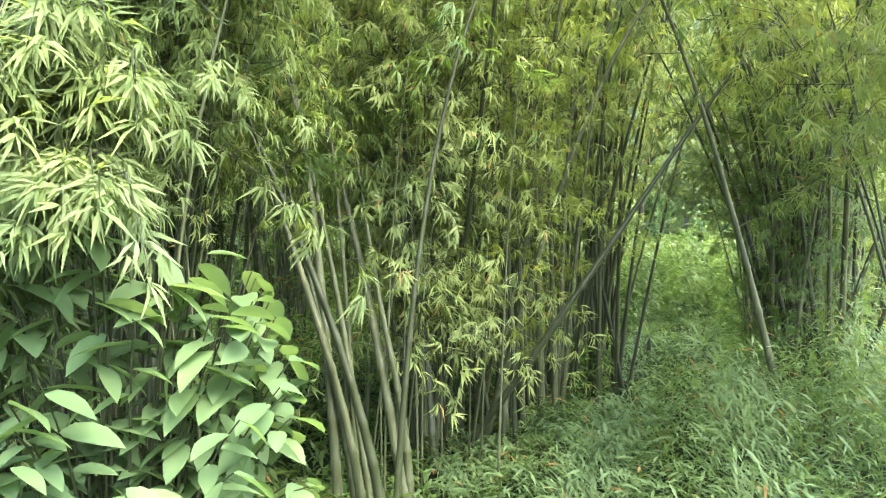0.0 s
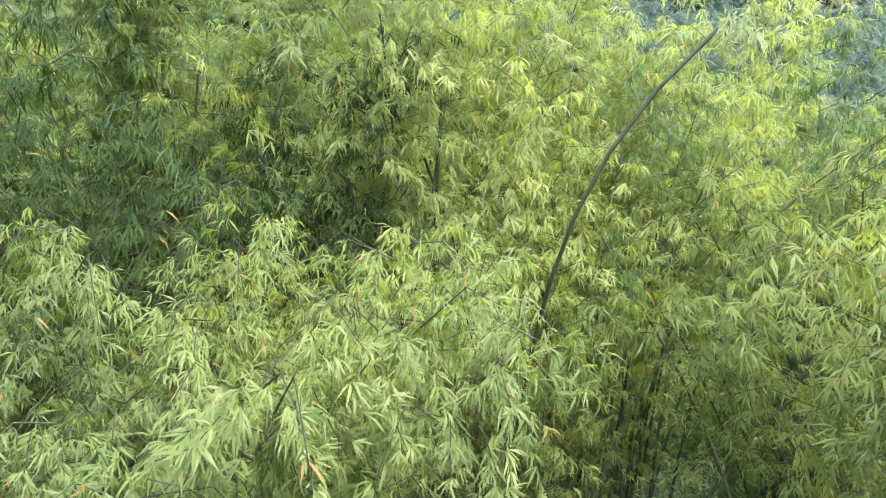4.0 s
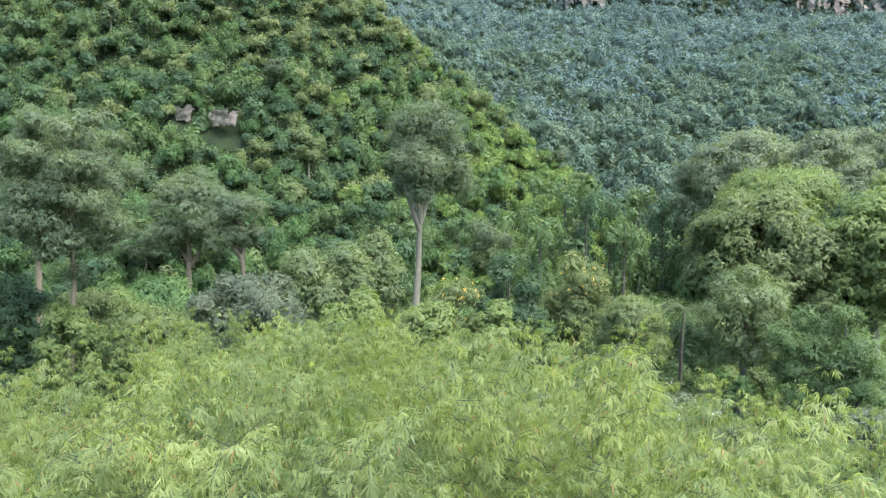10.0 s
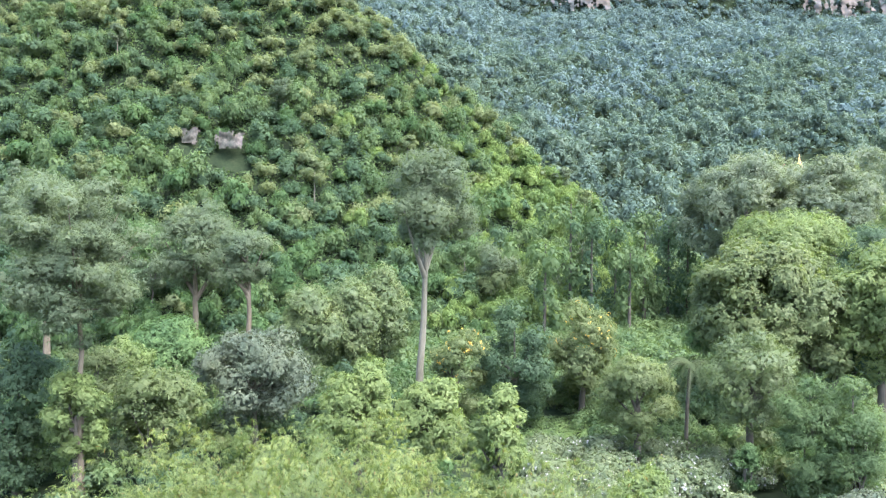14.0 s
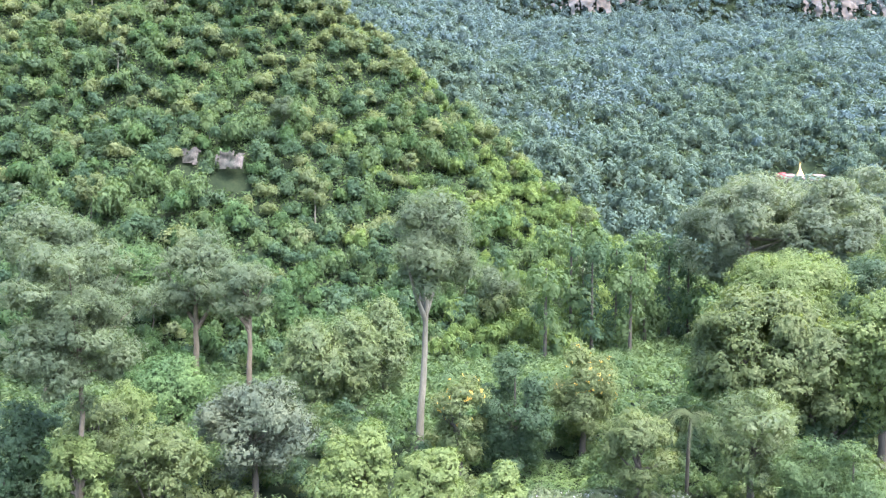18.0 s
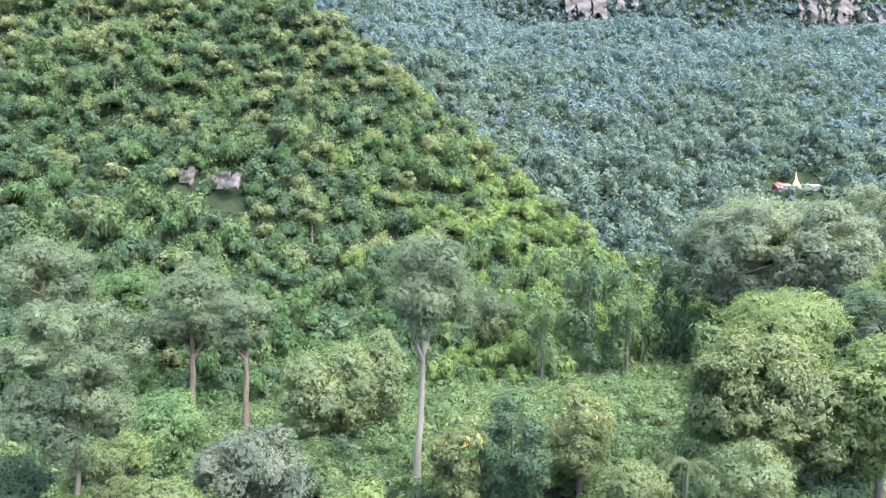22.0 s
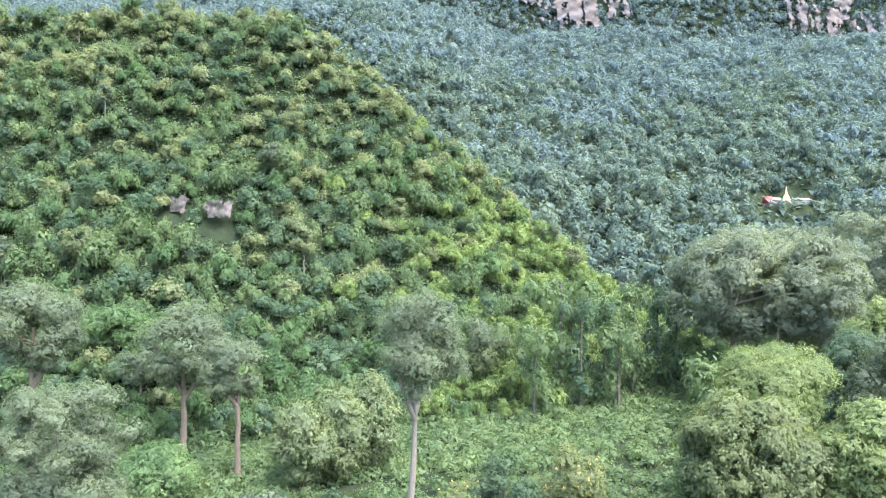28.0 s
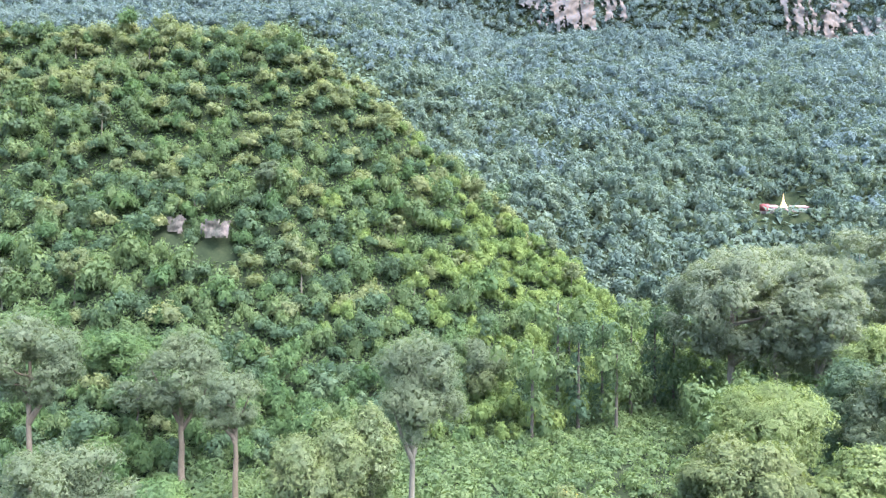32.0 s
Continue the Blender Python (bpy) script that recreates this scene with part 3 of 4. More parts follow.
def crown_leaves(rng, blobs, per, leaf, aspect, shell=0.35, flat=0.55, upper=0.6, rough=0.38, far=False, lift=0.25, heart=None, ragged=1.0, tufty=0.42, dense=0.0):
    """Tufts of leaves on the shells of many overlapping puffs. blobs: rows of x, y, z, radius."""
    tufts = max(4, per // 8)
    k = np.repeat(np.arange(len(blobs)), tufts)
    d = rand_unit(len(k), rng)
    d[:, 2] = np.where((d[:, 2] < -0.2) & (rng.random(len(k)) < upper), -d[:, 2], d[:, 2])
    r = blobs[k, 3] * (1 - shell * rng.random(len(k)) ** 1.5)
    r = r * (1 + ragged * 0.22 * np.sin(5.1 * d[:, 0] + 1.7 * k) * np.sin(4.3 * d[:, 1] + 2.3 * k + 3 * d[:, 2]) + ragged * 0.12 * rng.normal(size=len(k)))
    core = blobs[k, :3] + d * r[:, None] * np.array([1, 1, flat + 0.25])
    reach = tufty * (leaf + 0.32 * blobs[k, 3])
    i = np.repeat(np.arange(len(k)), 8)
    off = rand_unit(len(i), rng)
    d = d[i]
    off = unit(off + d * 0.5 + np.array([0, 0, 0.3]))
    at = core[i] + off * (reach[i] * rng.uniform(0.45, 1.0, len(i)))[:, None]
    n = unit(d * (1 - tufty) + off * tufty + rand_unit(len(i), rng) * rough * 1.5)
    w = rand_unit(len(i), rng) * 0.8 + np.array([0, 0, -0.7])
    w = unit(w - n * (w * n).sum(1)[:, None]) + n * 0.15
    size = leaf * rng.uniform(0.6, 1.3, len(i))
    v, f = sprays(at, w, n, size, size * aspect) if far else blades(at, w, n, size, size * aspect, 0.1)
    soft = n if heart is None else unit(n + unit(at - np.array(heart)) * 0.5)
    soft = unit(soft + np.array([0, 0, lift]))
    k = np.repeat(k, 8)
    if dense:
        hv, hf, hn, hk = inner_leaves(rng, blobs, dense, flat, 0.1)
        soft, k = np.concatenate([np.repeat(soft, f.shape[1], 0), hn]), np.concatenate([np.repeat(k, f.shape[1]), hk])
        v, f = np.concatenate([v, hv]), np.concatenate([f, hf + len(v)])
    else:
        soft, k = np.repeat(soft, f.shape[1], 0), np.repeat(k, f.shape[1])
    return v, f, soft, rng.uniform(0.2, 0.8, len(blobs))[k]


def dome_leaves(rng, B, tone, per, leaf, aspect, tall=1.0, skirt=-0.5, droop=0.8, jitter=0.45, lift=0.25):
    """Drooping leaf masses: each puff a lumpy dome of hanging sprays, closed within by broader ones. B: rows of x, y, z, radius."""
    m = len(B)
    k = np.repeat(np.arange(m), per)
    p1, p2 = rng.uniform(0, 6.283, m), rng.uniform(0, 6.283, m)
    z, a = rng.uniform(skirt, 1, len(k)), rng.uniform(0, 6.283, len(k))
    flat = np.sqrt(np.maximum(1 - z * z, 0))
    d = np.stack([flat * np.cos(a), flat * np.sin(a), z], -1)
    inner = rng.random(len(k)) < 0.36
    lump = 1 + 0.14 * np.sin(3 * a + p1[k] + 2.1 * z) + 0.12 * np.sin(5.3 * z + 2 * a + p2[k])
    r = B[k, 3] * lump * np.where(inner, rng.uniform(0.55, 0.75, len(k)), 1.12 - 0.3 * rng.random(len(k)) ** 1.5)
    nor = unit(d * np.array([1, 1, 1 / tall]) + rand_unit(len(k), rng) * jitter * np.where(inner, 0.5, 1)[:, None])
    w = np.array([0, 0, -droop]) + rand_unit(len(k), rng) * (1 - 0.5 * droop)
    w = unit(w - nor * (w * nor).sum(1)[:, None]) + nor * 0.25
    size = np.where(inner, np.clip(B[k, 3] * 0.4, leaf * 1.2, leaf * 2.0), leaf) * rng.uniform(0.6, 1.35, len(k))
    at = B[k, :3] + d * r[:, None] * np.array([1, 1, tall]) - w * size[:, None] * 0.5
    v, f = sprays(at, w, nor, size, size * np.where(inner, 0.8, aspect))
    return v, f, np.repeat(unit(nor + np.array([0, 0, lift])), 3, 0), np.repeat(np.asarray(tone)[k], 3)


def crown_blobs(rng, n, centre, rx, rz, puff, hollow=0.45):
    d = rand_unit(n, rng)
    d[:, 2] += 0.15
    r = rng.uniform(hollow, 1, n) ** 0.7
    p = np.array(centre) + unit(d) * r[:, None] * np.array([rx, rx, rz])
    return np.concatenate([p, (puff * rng.uniform(0.65, 1.25, n))[:, None]], 1)


def tree(place, height, crown_from, width, leaf_mat, bark, label, seed, name="tree", trunk=0.32, blobs=26, per=240, leaf=0.4, aspect=0.6,
         lean=(0, 0), limbs=7, puff=None, category="tree", group="", blossoms=None, flat=0.55, hollow=0.45, dense=0.66, fork=0):
    rng = np.random.default_rng(seed)
    top = thing(name, place, label, category, group)
    cz, rz = (crown_from + height) / 2, (height - crown_from) / 2
    cx, cy = lean
    s = np.linspace(0, 1, 9)
    wob = rng.normal(0, 0.12, (9, 2)) * s[:, None] * (1 if height > 8 else 0.4)
    th = crown_from + rz * 1.1
    path = np.stack([cx * s ** 1.5 + wob[:, 0], cy * s ** 1.5 + wob[:, 1], th * s - 0.3], -1)
    part("trunk", tube(path, trunk * (1 - 0.62 * s) * (1 + 0.5 * np.exp(-s * 22)), 10), bark, top, smooth=True)
    puff = puff or width * 0.17
    per, leaf, aspect = int(per * 2.1), leaf * 0.68, aspect * 0.75
    B = crown_blobs(rng, blobs, (cx, cy, cz), width / 2 - puff * 0.6, rz - puff * 0.4, puff, hollow)
    if fork:
        B = B[np.argsort(np.abs(B[:, 2] - cz) - 0.4 * np.hypot(B[:, 0] - cx, B[:, 1] - cy))]
    for k, b in enumerate(B[:limbs]):
        u = rng.uniform(0.72, 0.97) if k >= fork else min(0.95, crown_from * rng.uniform(0.9, 1.04) / th)
        a = np.array([np.interp(u, s, path[:, i]) for i in range(3)])
        m = (a + b[:3]) / 2 + np.array([0, 0, -0.08 * height * 0.2])
        part("limb", tube(np.array([a, (a * 0.6 + m * 0.4), m, b[:3]]), trunk * (np.array([0.42, 0.34, 0.24, 0.08]) if k >= fork else np.array([0.66, 0.58, 0.44, 0.14])), 7), bark, top, smooth=True)
    part("crown", crown_leaves(rng, B, per, leaf, aspect, shell=0.3, flat=flat, rough=0.32, far=True, heart=(cx, cy, cz - 0.3 * rz), ragged=0.6, dense=dense), leaf_mat, top, kind="stuff")
    if blossoms:
        up = B[B[:, 2] > cz]
        part("blossom", crown_leaves(rng, up, blossoms[1], leaf * 0.7, 0.8, shell=0.1), blossoms[0], top, "scattered yellow blossom" if blossoms[0] is FLOWER_YELLOW else "white blossom", kind="stuff")
    return top


def bush(place, height, width, leaf_mat, label, seed, blobs=9, per=220, leaf=0.3, aspect=0.6, name="shrub", category="shrub", group="", blossoms=None, stems=4):
    rng = np.random.default_rng(seed)
    top = thing(name, place, label, category, group)
    puff = width * 0.24
    B = crown_blobs(rng, blobs, (0, 0, height * 0.5), width / 2 - puff * 0.5, height * 0.5 - puff * 0.3, puff, 0.5)
    for b in B[:stems]:
        part("stem", tube(np.array([(b[0] * 0.15, b[1] * 0.15, -0.2), (b[0] * 0.4, b[1] * 0.4, height * 0.3), b[:3]]), np.array([0.07, 0.05, 0.02]) * max(1, height / 4), 5), BARK_DARK, top, smooth=True)
    part("leaves", crown_leaves(rng, B, int(per * 1.8), leaf * 0.76, aspect, shell=0.3, far=True, heart=(0, 0, height * 0.3), dense=0.62), leaf_mat, top, kind="stuff")
    if blossoms:
        part("blossom", crown_leaves(rng, B, blossoms[1] * 3, leaf * 0.3, 0.9, shell=0.04), blossoms[0], top, "small white flowers", kind="stuff")
    return top


EYE19, F = 20.3, 1279.0


def spot(u, v, d):
    """Plan place of a far thing, from its bearing and dip as seen from 20.3 m up."""
    return d * (u / F - 0.0072), EYE19 - v * d / F


def far_tree(u, v_top, v_crown, wide, d, mat, bark, label, seed, **kw):
    """u: bearing; v: dips of the crown's top and underside; wide: width; all in units of 1/1279 rad."""
    x, zt = spot(u, v_top, d)
    zc = spot(u, v_crown, d)[1]
    zg = float(land(x, d))
    return tree((x, d, zg), zt - zg, max(zc - zg, 0.5), wide * d / F, mat, bark, label, seed, **kw)


def far_bush(u, v_top, wide, d, mat, label, seed, **kw):
    x, zt = spot(u, v_top, d)
    zg = float(land(x, d))
    return bush((x, d, zg), max(zt - zg, 0.8), wide * d / F, mat, label, seed, **kw)


far_tree(-43, -86, 140, 185, 61, GREY_GREEN, BARK_PALE, "tall tree with a straight pale trunk and grey-green crown", 101, blobs=44, per=600, leaf=0.22, trunk=0.36, limbs=12, lean=(1.2, 0), hollow=0.2, dense=0.6, fork=3)
far_tree(-645, 0, 330, 285, 42, GREY_GREEN, BARK_RED, "tall feathery tree with red-brown trunk and soft grey-green crown", 102, blobs=110, per=400, leaf=0.17, trunk=0.22, limbs=10, puff=1.05, hollow=0.1, dense=0.5)
far_tree(-705, -62, 110, 180, 78, GREY_GREEN, BARK_RED, "grey-green tree with a rounded crown", 103, blobs=34, per=480, leaf=0.28, trunk=0.4, fork=3)
far_tree(-440, -10, 150, 165, 88, GREY_GREEN, BARK_RED, "tall tree with paired red-brown trunk and spreading grey crown", 104, blobs=34, per=480, leaf=0.3, trunk=0.45, fork=3)
far_tree(-345, 35, 150, 125, 79, GREY_GREEN, BARK_RED, "broken-topped tree with bare brown trunk", 105, blobs=18, per=460, leaf=0.28, trunk=0.38, limbs=8, fork=3)
far_tree(-545, 15, 90, 130, 106, FRESH, BARK_PALE, "slender white-stemmed tree with a light green crown", 106, blobs=20, per=300, leaf=0.4, trunk=0.3, fork=3)
far_tree(85, 42, 118, 110, 118, GREY_GREEN, BARK_PALE, "thin half-dead tree with bare white branches", 107, blobs=14, per=330, leaf=0.28, trunk=0.25, limbs=12, fork=5)
far_tree(536, -116, 92, 270, 120, GREY_HAZED, BARK_PALE, "huge old tree with a wide domed grey-green crown", 108, blobs=120, per=420, leaf=0.46, puff=2.6, hollow=0.6, trunk=0.8, limbs=12, fork=3)
far_tree(690, -100, 110, 190, 112, GREY_HAZED, BARK_PALE, "broad grey-green tree at the wood's edge", 109, blobs=70, per=420, leaf=0.46, puff=2.1, hollow=0.6, trunk=0.6, fork=3)
far_tree(850, -120, 110, 190, 120, GREY_HAZED, BARK_PALE, "broad grey-green tree at the wood's edge", 131, blobs=70, per=420, leaf=0.46, puff=2.1, hollow=0.6, trunk=0.6)
far_tree(615, -120, 120, 190, 138, GREY_HAZED, BARK_PALE, "grey-green tree in the closed wood", 139, blobs=60, per=300, leaf=0.5, puff=2.4, hollow=0.6, trunk=0.5)
far_tree(765, -138, 90, 220, 142, GREY_HAZED, BARK_PALE, "grey-green tree in the closed wood", 140, blobs=60, per=300, leaf=0.5, puff=2.6, hollow=0.6, trunk=0.5)
far_tree(905, -150, 90, 230, 138, OLIVE, BARK_PALE, "olive-green tree in the closed wood", 141, blobs=60, per=300, leaf=0.5, puff=2.6, hollow=0.6, trunk=0.5)
far_tree(740, 30, 230, 150, 84, DARK_GREEN, BARK_DARK, "dark green tree below the taller wood", 142, blobs=40, per=360, leaf=0.36, hollow=0.6)
far_tree(830, 40, 260, 170, 76, GREY_GREEN, BARK_DARK, "dull green tree below the taller wood", 143, blobs=40, per=360, leaf=0.34, hollow=0.6)
far_tree(800, -10, 190, 140, 92, YELLOW_GREEN, BARK_DARK, "yellow-green tree with dense foliage", 110, blobs=40, per=460, leaf=0.42, hollow=0.6)
far_tree(606, 32, 190, 205, 64, YELLOW_GREEN, BARK_DARK, "domed tree with fine yellow-green foliage", 111, blobs=56, per=560, leaf=0.27, hollow=0.6, flat=0.6)
far_tree(560, 95, 330, 240, 57, OLIVE, BARK_DARK, "broad tree with clustered olive-yellow leaves", 112, blobs=84, per=440, leaf=0.37, puff=1.35, hollow=0.65, trunk=0.4)
far_tree(655, 150, 350, 150, 55, OLIVE, BARK_DARK, "broad tree with clustered olive-yellow leaves", 132, blobs=46, per=440, leaf=0.37, hollow=0.6, trunk=0.4)
far_tree(775, 105, 350, 190, 54, YELLOW_GREEN, BARK_DARK, "big leaning tree with clustered pale olive leaves", 113, blobs=64, per=440, leaf=0.37, puff=1.15, hollow=0.6, trunk=0.4)
far_tree(690, 270, 430, 170, 56, DARK_GREEN, BARK_DARK, "shaded dark green tree", 114, blobs=30, per=400, leaf=0.26)
far_tree(-334, 250, 440, 215, 51, SILVER, BARK_DARK, "spreading tree with silvery grey leaves", 115, blobs=48, per=480, leaf=0.21, trunk=0.3)
far_tree(-150, 345, 520, 135, 41, YELLOW_GREEN, BARK_DARK, "young tree with big yellow-green leaves", 116, blobs=40, per=320, leaf=0.26)
far_tree(-25, 375, 540, 130, 38, YELLOW_GREEN, BARK_DARK, "young tree with big yellow-green leaves", 117, blobs=40, per=320, leaf=0.25)
far_tree(100, 420, 640, 120, 34, YELLOW_GREEN, BARK_DARK, "young tree with big yellow-green leaves", 133, blobs=28, per=300, leaf=0.23)
far_tree(360, 560, 760, 130, 32, YELLOW_GREEN, BARK_DARK, "young tree with big yellow-green leaves", 134, blobs=28, per=300, leaf=0.22)
far_tree(-652, 360, 520, 110, 42, YELLOW_GREEN, BARK_DARK, "young tree with big yellow-green leaves", 118, blobs=36, per=320, leaf=0.26)
far_tree(28, 245, 420, 120, 56, OLIVE, BARK_DARK, "small tree topped with yellow blossom", 119, blobs=26, per=360, leaf=0.24, blossoms=(FLOWER_YELLOW, 16))
far_tree(128, 205, 430, 150, 57, DARK_GREEN, BARK_DARK, "dense dark green tree with small leaves", 120, blobs=38, per=420, leaf=0.23)
far_tree(246, 200, 420, 140, 60, OLIVE, BARK_DARK, "rounded tree flecked with yellow blossom", 121, blobs=34, per=400, leaf=0.24, blossoms=(FLOWER_YELLOW, 8))
far_tree(345, 310, 470, 150, 48, OLIVE, BARK_DARK, "bushy tree with dull green leaves", 122, blobs=34, per=380, leaf=0.22)
far_tree(515, 225, 300, 190, 59, FRESH, BARK_DARK, "flat-topped tree with bright green tiers", 123, blobs=30, per=380, leaf=0.24, flat=0.3)
far_tree(545, 275, 460, 165, 46, BAMBOO_OLIVE, BARK_DARK, "drooping feathery olive bamboo", 124, blobs=44, per=420, leaf=0.24, aspect=0.22)
far_tree(-620, 270, 460, 140, 50, OLIVE, BARK_DARK, "small olive-green tree with pale tips", 135, blobs=26, per=360, leaf=0.24)
far_tree(-560, 250, 430, 110, 58, YELLOW_GREEN, BARK_DARK, "small tree with yellowing leaves", 136, blobs=20, per=360, leaf=0.24)
far_bush(650, 365, 130, 42, VINE, "rounded bush of soft feathery green bamboo", 125, blobs=18, per=600, leaf=0.2, aspect=0.25)
far_bush(725, 375, 120, 40, VINE, "rounded bush of soft feathery green bamboo", 126, blobs=18, per=600, leaf=0.2, aspect=0.25)
far_bush(-510, 330, 160, 46, OLIVE, "low spreading olive shrub", 127, blobs=24, per=420, leaf=0.2)
far_bush(-100, 100, 95, 82, BAMBOO_OLIVE, "stand of olive bamboo with pale plumes", 138, blobs=30, per=300, leaf=0.42, aspect=0.3)
far_bush(-165, 128, 110, 79, BAMBOO_OLIVE, "stand of olive bamboo with pale plumes", 128, blobs=46, per=380, leaf=0.42, aspect=0.3)
far_bush(-230, 150, 120, 76, BAMBOO_OLIVE, "stand of olive bamboo with pale plumes", 137, blobs=26, per=340, leaf=0.4, aspect=0.3)
far_bush(-480, 215, 130, 70, FRESH, "bright green bamboo with drooping sprays", 129, blobs=26, per=420, leaf=0.4, aspect=0.32)
far_bush(-760, 290, 150, 44, DARK_GREEN, "dark green bushy tree", 130, blobs=28, per=420, leaf=0.22)
def vine_tower(u, v_top, wide, d, mat, seed):
    """A dead trunk wrapped from top to foot in hanging creepers."""
    rng = np.random.default_rng(seed)
    x, zt = spot(u, v_top, d)
    zg = float(land(x, d))
    h, r = zt - zg, wide * d / F * 0.3
    top = thing("vine_tower", (x, d, zg), "tall dead tree wrapped in hanging vines", "tree", "vine-covered trees")
    part("trunk", tube(np.array([(0, 0, -0.3), (0.1, 0, h * 0.5), (0.2, 0, h * 0.97)]), np.array([0.3, 0.22, 0.1]), 8), BARK_DARK, top, smooth=True)
    n = int(h / r * 1.5)
    s = np.linspace(0.06, 1, n)
    B = np.stack([0.2 * s + rng.normal(0, r * 0.4, n), rng.normal(0, r * 0.4, n), h * s - r, r * rng.uniform(0.65, 1.1, n) * (1.15 - 0.4 * s)], -1)
    crown = rng.normal(0, 1, (6, 3)) * np.array([r * 0.9, r * 0.9, r * 0.35]) + np.array([0.2, 0, h - r * 0.8])
    B = np.concatenate([B, np.concatenate([crown, np.full((6, 1), r * 0.75)], 1)])
    part("leaves", dome_leaves(rng, B, rng.uniform(0.2, 0.8, len(B)), 130, 0.42, 0.42, 1.5, droop=0.95), mat, top, kind="stuff")
    return top


for u, v, wide, d, seed in ((225, -31, 90, 114, 201), (262, 10, 70, 112, 208), (305, 10, 80, 118, 202), (356, -10, 66, 122, 203), (398, 5, 60, 128, 204), (180, 45, 100, 108, 205), (432, 25, 60, 134, 206), (330, 60, 90, 112, 207)):
    vine_tower(u, v, wide, d, VINE if seed % 2 else HILL, seed)


# ---- the flowering garden and odd plants ----
def palm(place, height, seed):
    rng = np.random.default_rng(seed)
    top = thing("palm_tree", place, "slim palm with a tuft of drooping fronds", "palm")
    s = np.linspace(0, 1, 8)
    part("trunk", tube(np.stack([0.3 * s ** 2, 0 * s, height * s - 0.2], -1), 0.16 - 0.05 * s, 8), BARK_DARK, top, smooth=True)
    for k in range(13):
        a, up = k * 2.4, rng.uniform(0.1, 1.1)
        d = np.array([math.cos(a), math.sin(a), 0])
        u = np.linspace(0.05, 1, 26)[:, None]
        mid = np.array([0.3, 0, height]) + d * 2.3 * u + np.array([0, 0, 1]) * (up * u * 1.6 - 2.3 * u ** 2.2 * 0.9)
        side = np.array([-d[1], d[0], 0])
        at = np.concatenate([mid, mid])
        w = np.concatenate([np.tile(side, (26, 1)), np.tile(-side, (26, 1))]) + d * 0.6 + np.array([0, 0, -0.7])
        n = len(at)
        part("frond", joined([blades(at, w, np.tile([0, 0, 1.0], (n, 1)) + d * 0.2, np.full(n, 0.75), np.full(n, 0.06)), tube(mid[::5], np.full(6, 0.02), 4)]), PALM, top)
    return top


def banana(place, height, seed):
    rng = np.random.default_rng(seed)
    top = thing("banana_plant", place, "banana plant with upright bright green paddle leaves", "plant", "banana plants")
    part("stem", tube(np.array([(0, 0, -0.1), (0, 0, height * 0.25), (0.05, 0, height * 0.45)]), np.array([0.14, 0.12, 0.07]), 8), CULM_GREEN, top, smooth=True)
    for k in range(9):
        a, tilt = k * 2.4 + rng.normal(0, 0.2), rng.uniform(0.15, 0.75)
        w = np.array([[math.cos(a) * math.sin(tilt), math.sin(a) * math.sin(tilt), math.cos(tilt)]])
        f = np.array([[-math.cos(a), -math.sin(a), 0.6]])
        part("leaf", ovate(np.array([[0, 0, height * 0.35]]), w, f, [height * rng.uniform(0.55, 0.8)], [0.42], 0.35), FRESH, top)
    return top


def ovate(at, way, face, length, width, sag=0.2):
    """Broad leaves with a folded midrib and a drooping tip."""
    way = unit(np.asarray(way, float))
    side = unit(np.cross(way, face))
    nor = np.cross(side, way)
    L, W = np.asarray(length)[:, None, None], np.asarray(width)[:, None, None]
    t = np.array([0.0, 0.15, 0.4, 0.65, 0.85, 1.0])
    half = np.array([0.04, 0.36, 0.5, 0.44, 0.24, 0.01])
    mid = at[:, None] + way[:, None] * L * t[None, :, None] - nor[:, None] * L * sag * (t ** 2)[None, :, None]
    off = side[:, None] * W * half[None, :, None]
    lift = nor[:, None] * W * (half * 0.28)[None, :, None]
    v = np.stack([mid - off + lift, mid, mid + off + lift], 2)
    n = len(at)
    base = (np.arange(n) * 18)[:, None, None]
    i, j = np.meshgrid(np.arange(5), np.arange(2), indexing="ij")
    q = np.stack([i * 3 + j, i * 3 + j + 1, (i + 1) * 3 + j + 1, (i + 1) * 3 + j], -1).reshape(1, -1, 4)
    return v.reshape(-1, 3), (q + base).reshape(-1, 4)


palm(at_ground(52 * (431 / F - 0.0072), 52), 6.4, 301)
banana(at_ground(22.3, 45), 3.6, 302)
banana(at_ground(22.9, 42.5), 3.4, 303)
banana(at_ground(24.4, 43.5), 3.2, 304)
bush(at_ground(17.8, 43), 3.4, 1.5, FRESH, "clipped conical evergreen standing among flowering shrubs", 305, blobs=16, per=260, leaf=0.14)
bush(at_ground(20.2, 35), 3.6, 3.4, SILVER, "grey-leaved bush beside the garden", 306, blobs=20, per=360, leaf=0.18)
bush(at_ground(24.0, 36), 3.0, 3.0, SILVER, "grey-leaved bush beside the garden", 307, blobs=18, per=360, leaf=0.18)
flower_a = bush(at_ground(6.5, 40), 1.9, 2.6, FLOWER_LEAF, "low grey-green shrub dotted with white flowers", 308, blobs=12, per=260, leaf=0.18, name="flowering_shrub", group="white-flowered garden shrubs", blossoms=(FLOWER_WHITE, 20))
flower_b = bush(at_ground(9.0, 43), 2.1, 2.8, FLOWER_LEAF, "low grey-green shrub dotted with white flowers", 309, blobs=12, per=260, leaf=0.2, name="flowering_shrub", group="white-flowered garden shrubs", blossoms=(FLOWER_WHITE, 18))
rng = np.random.default_rng(310)
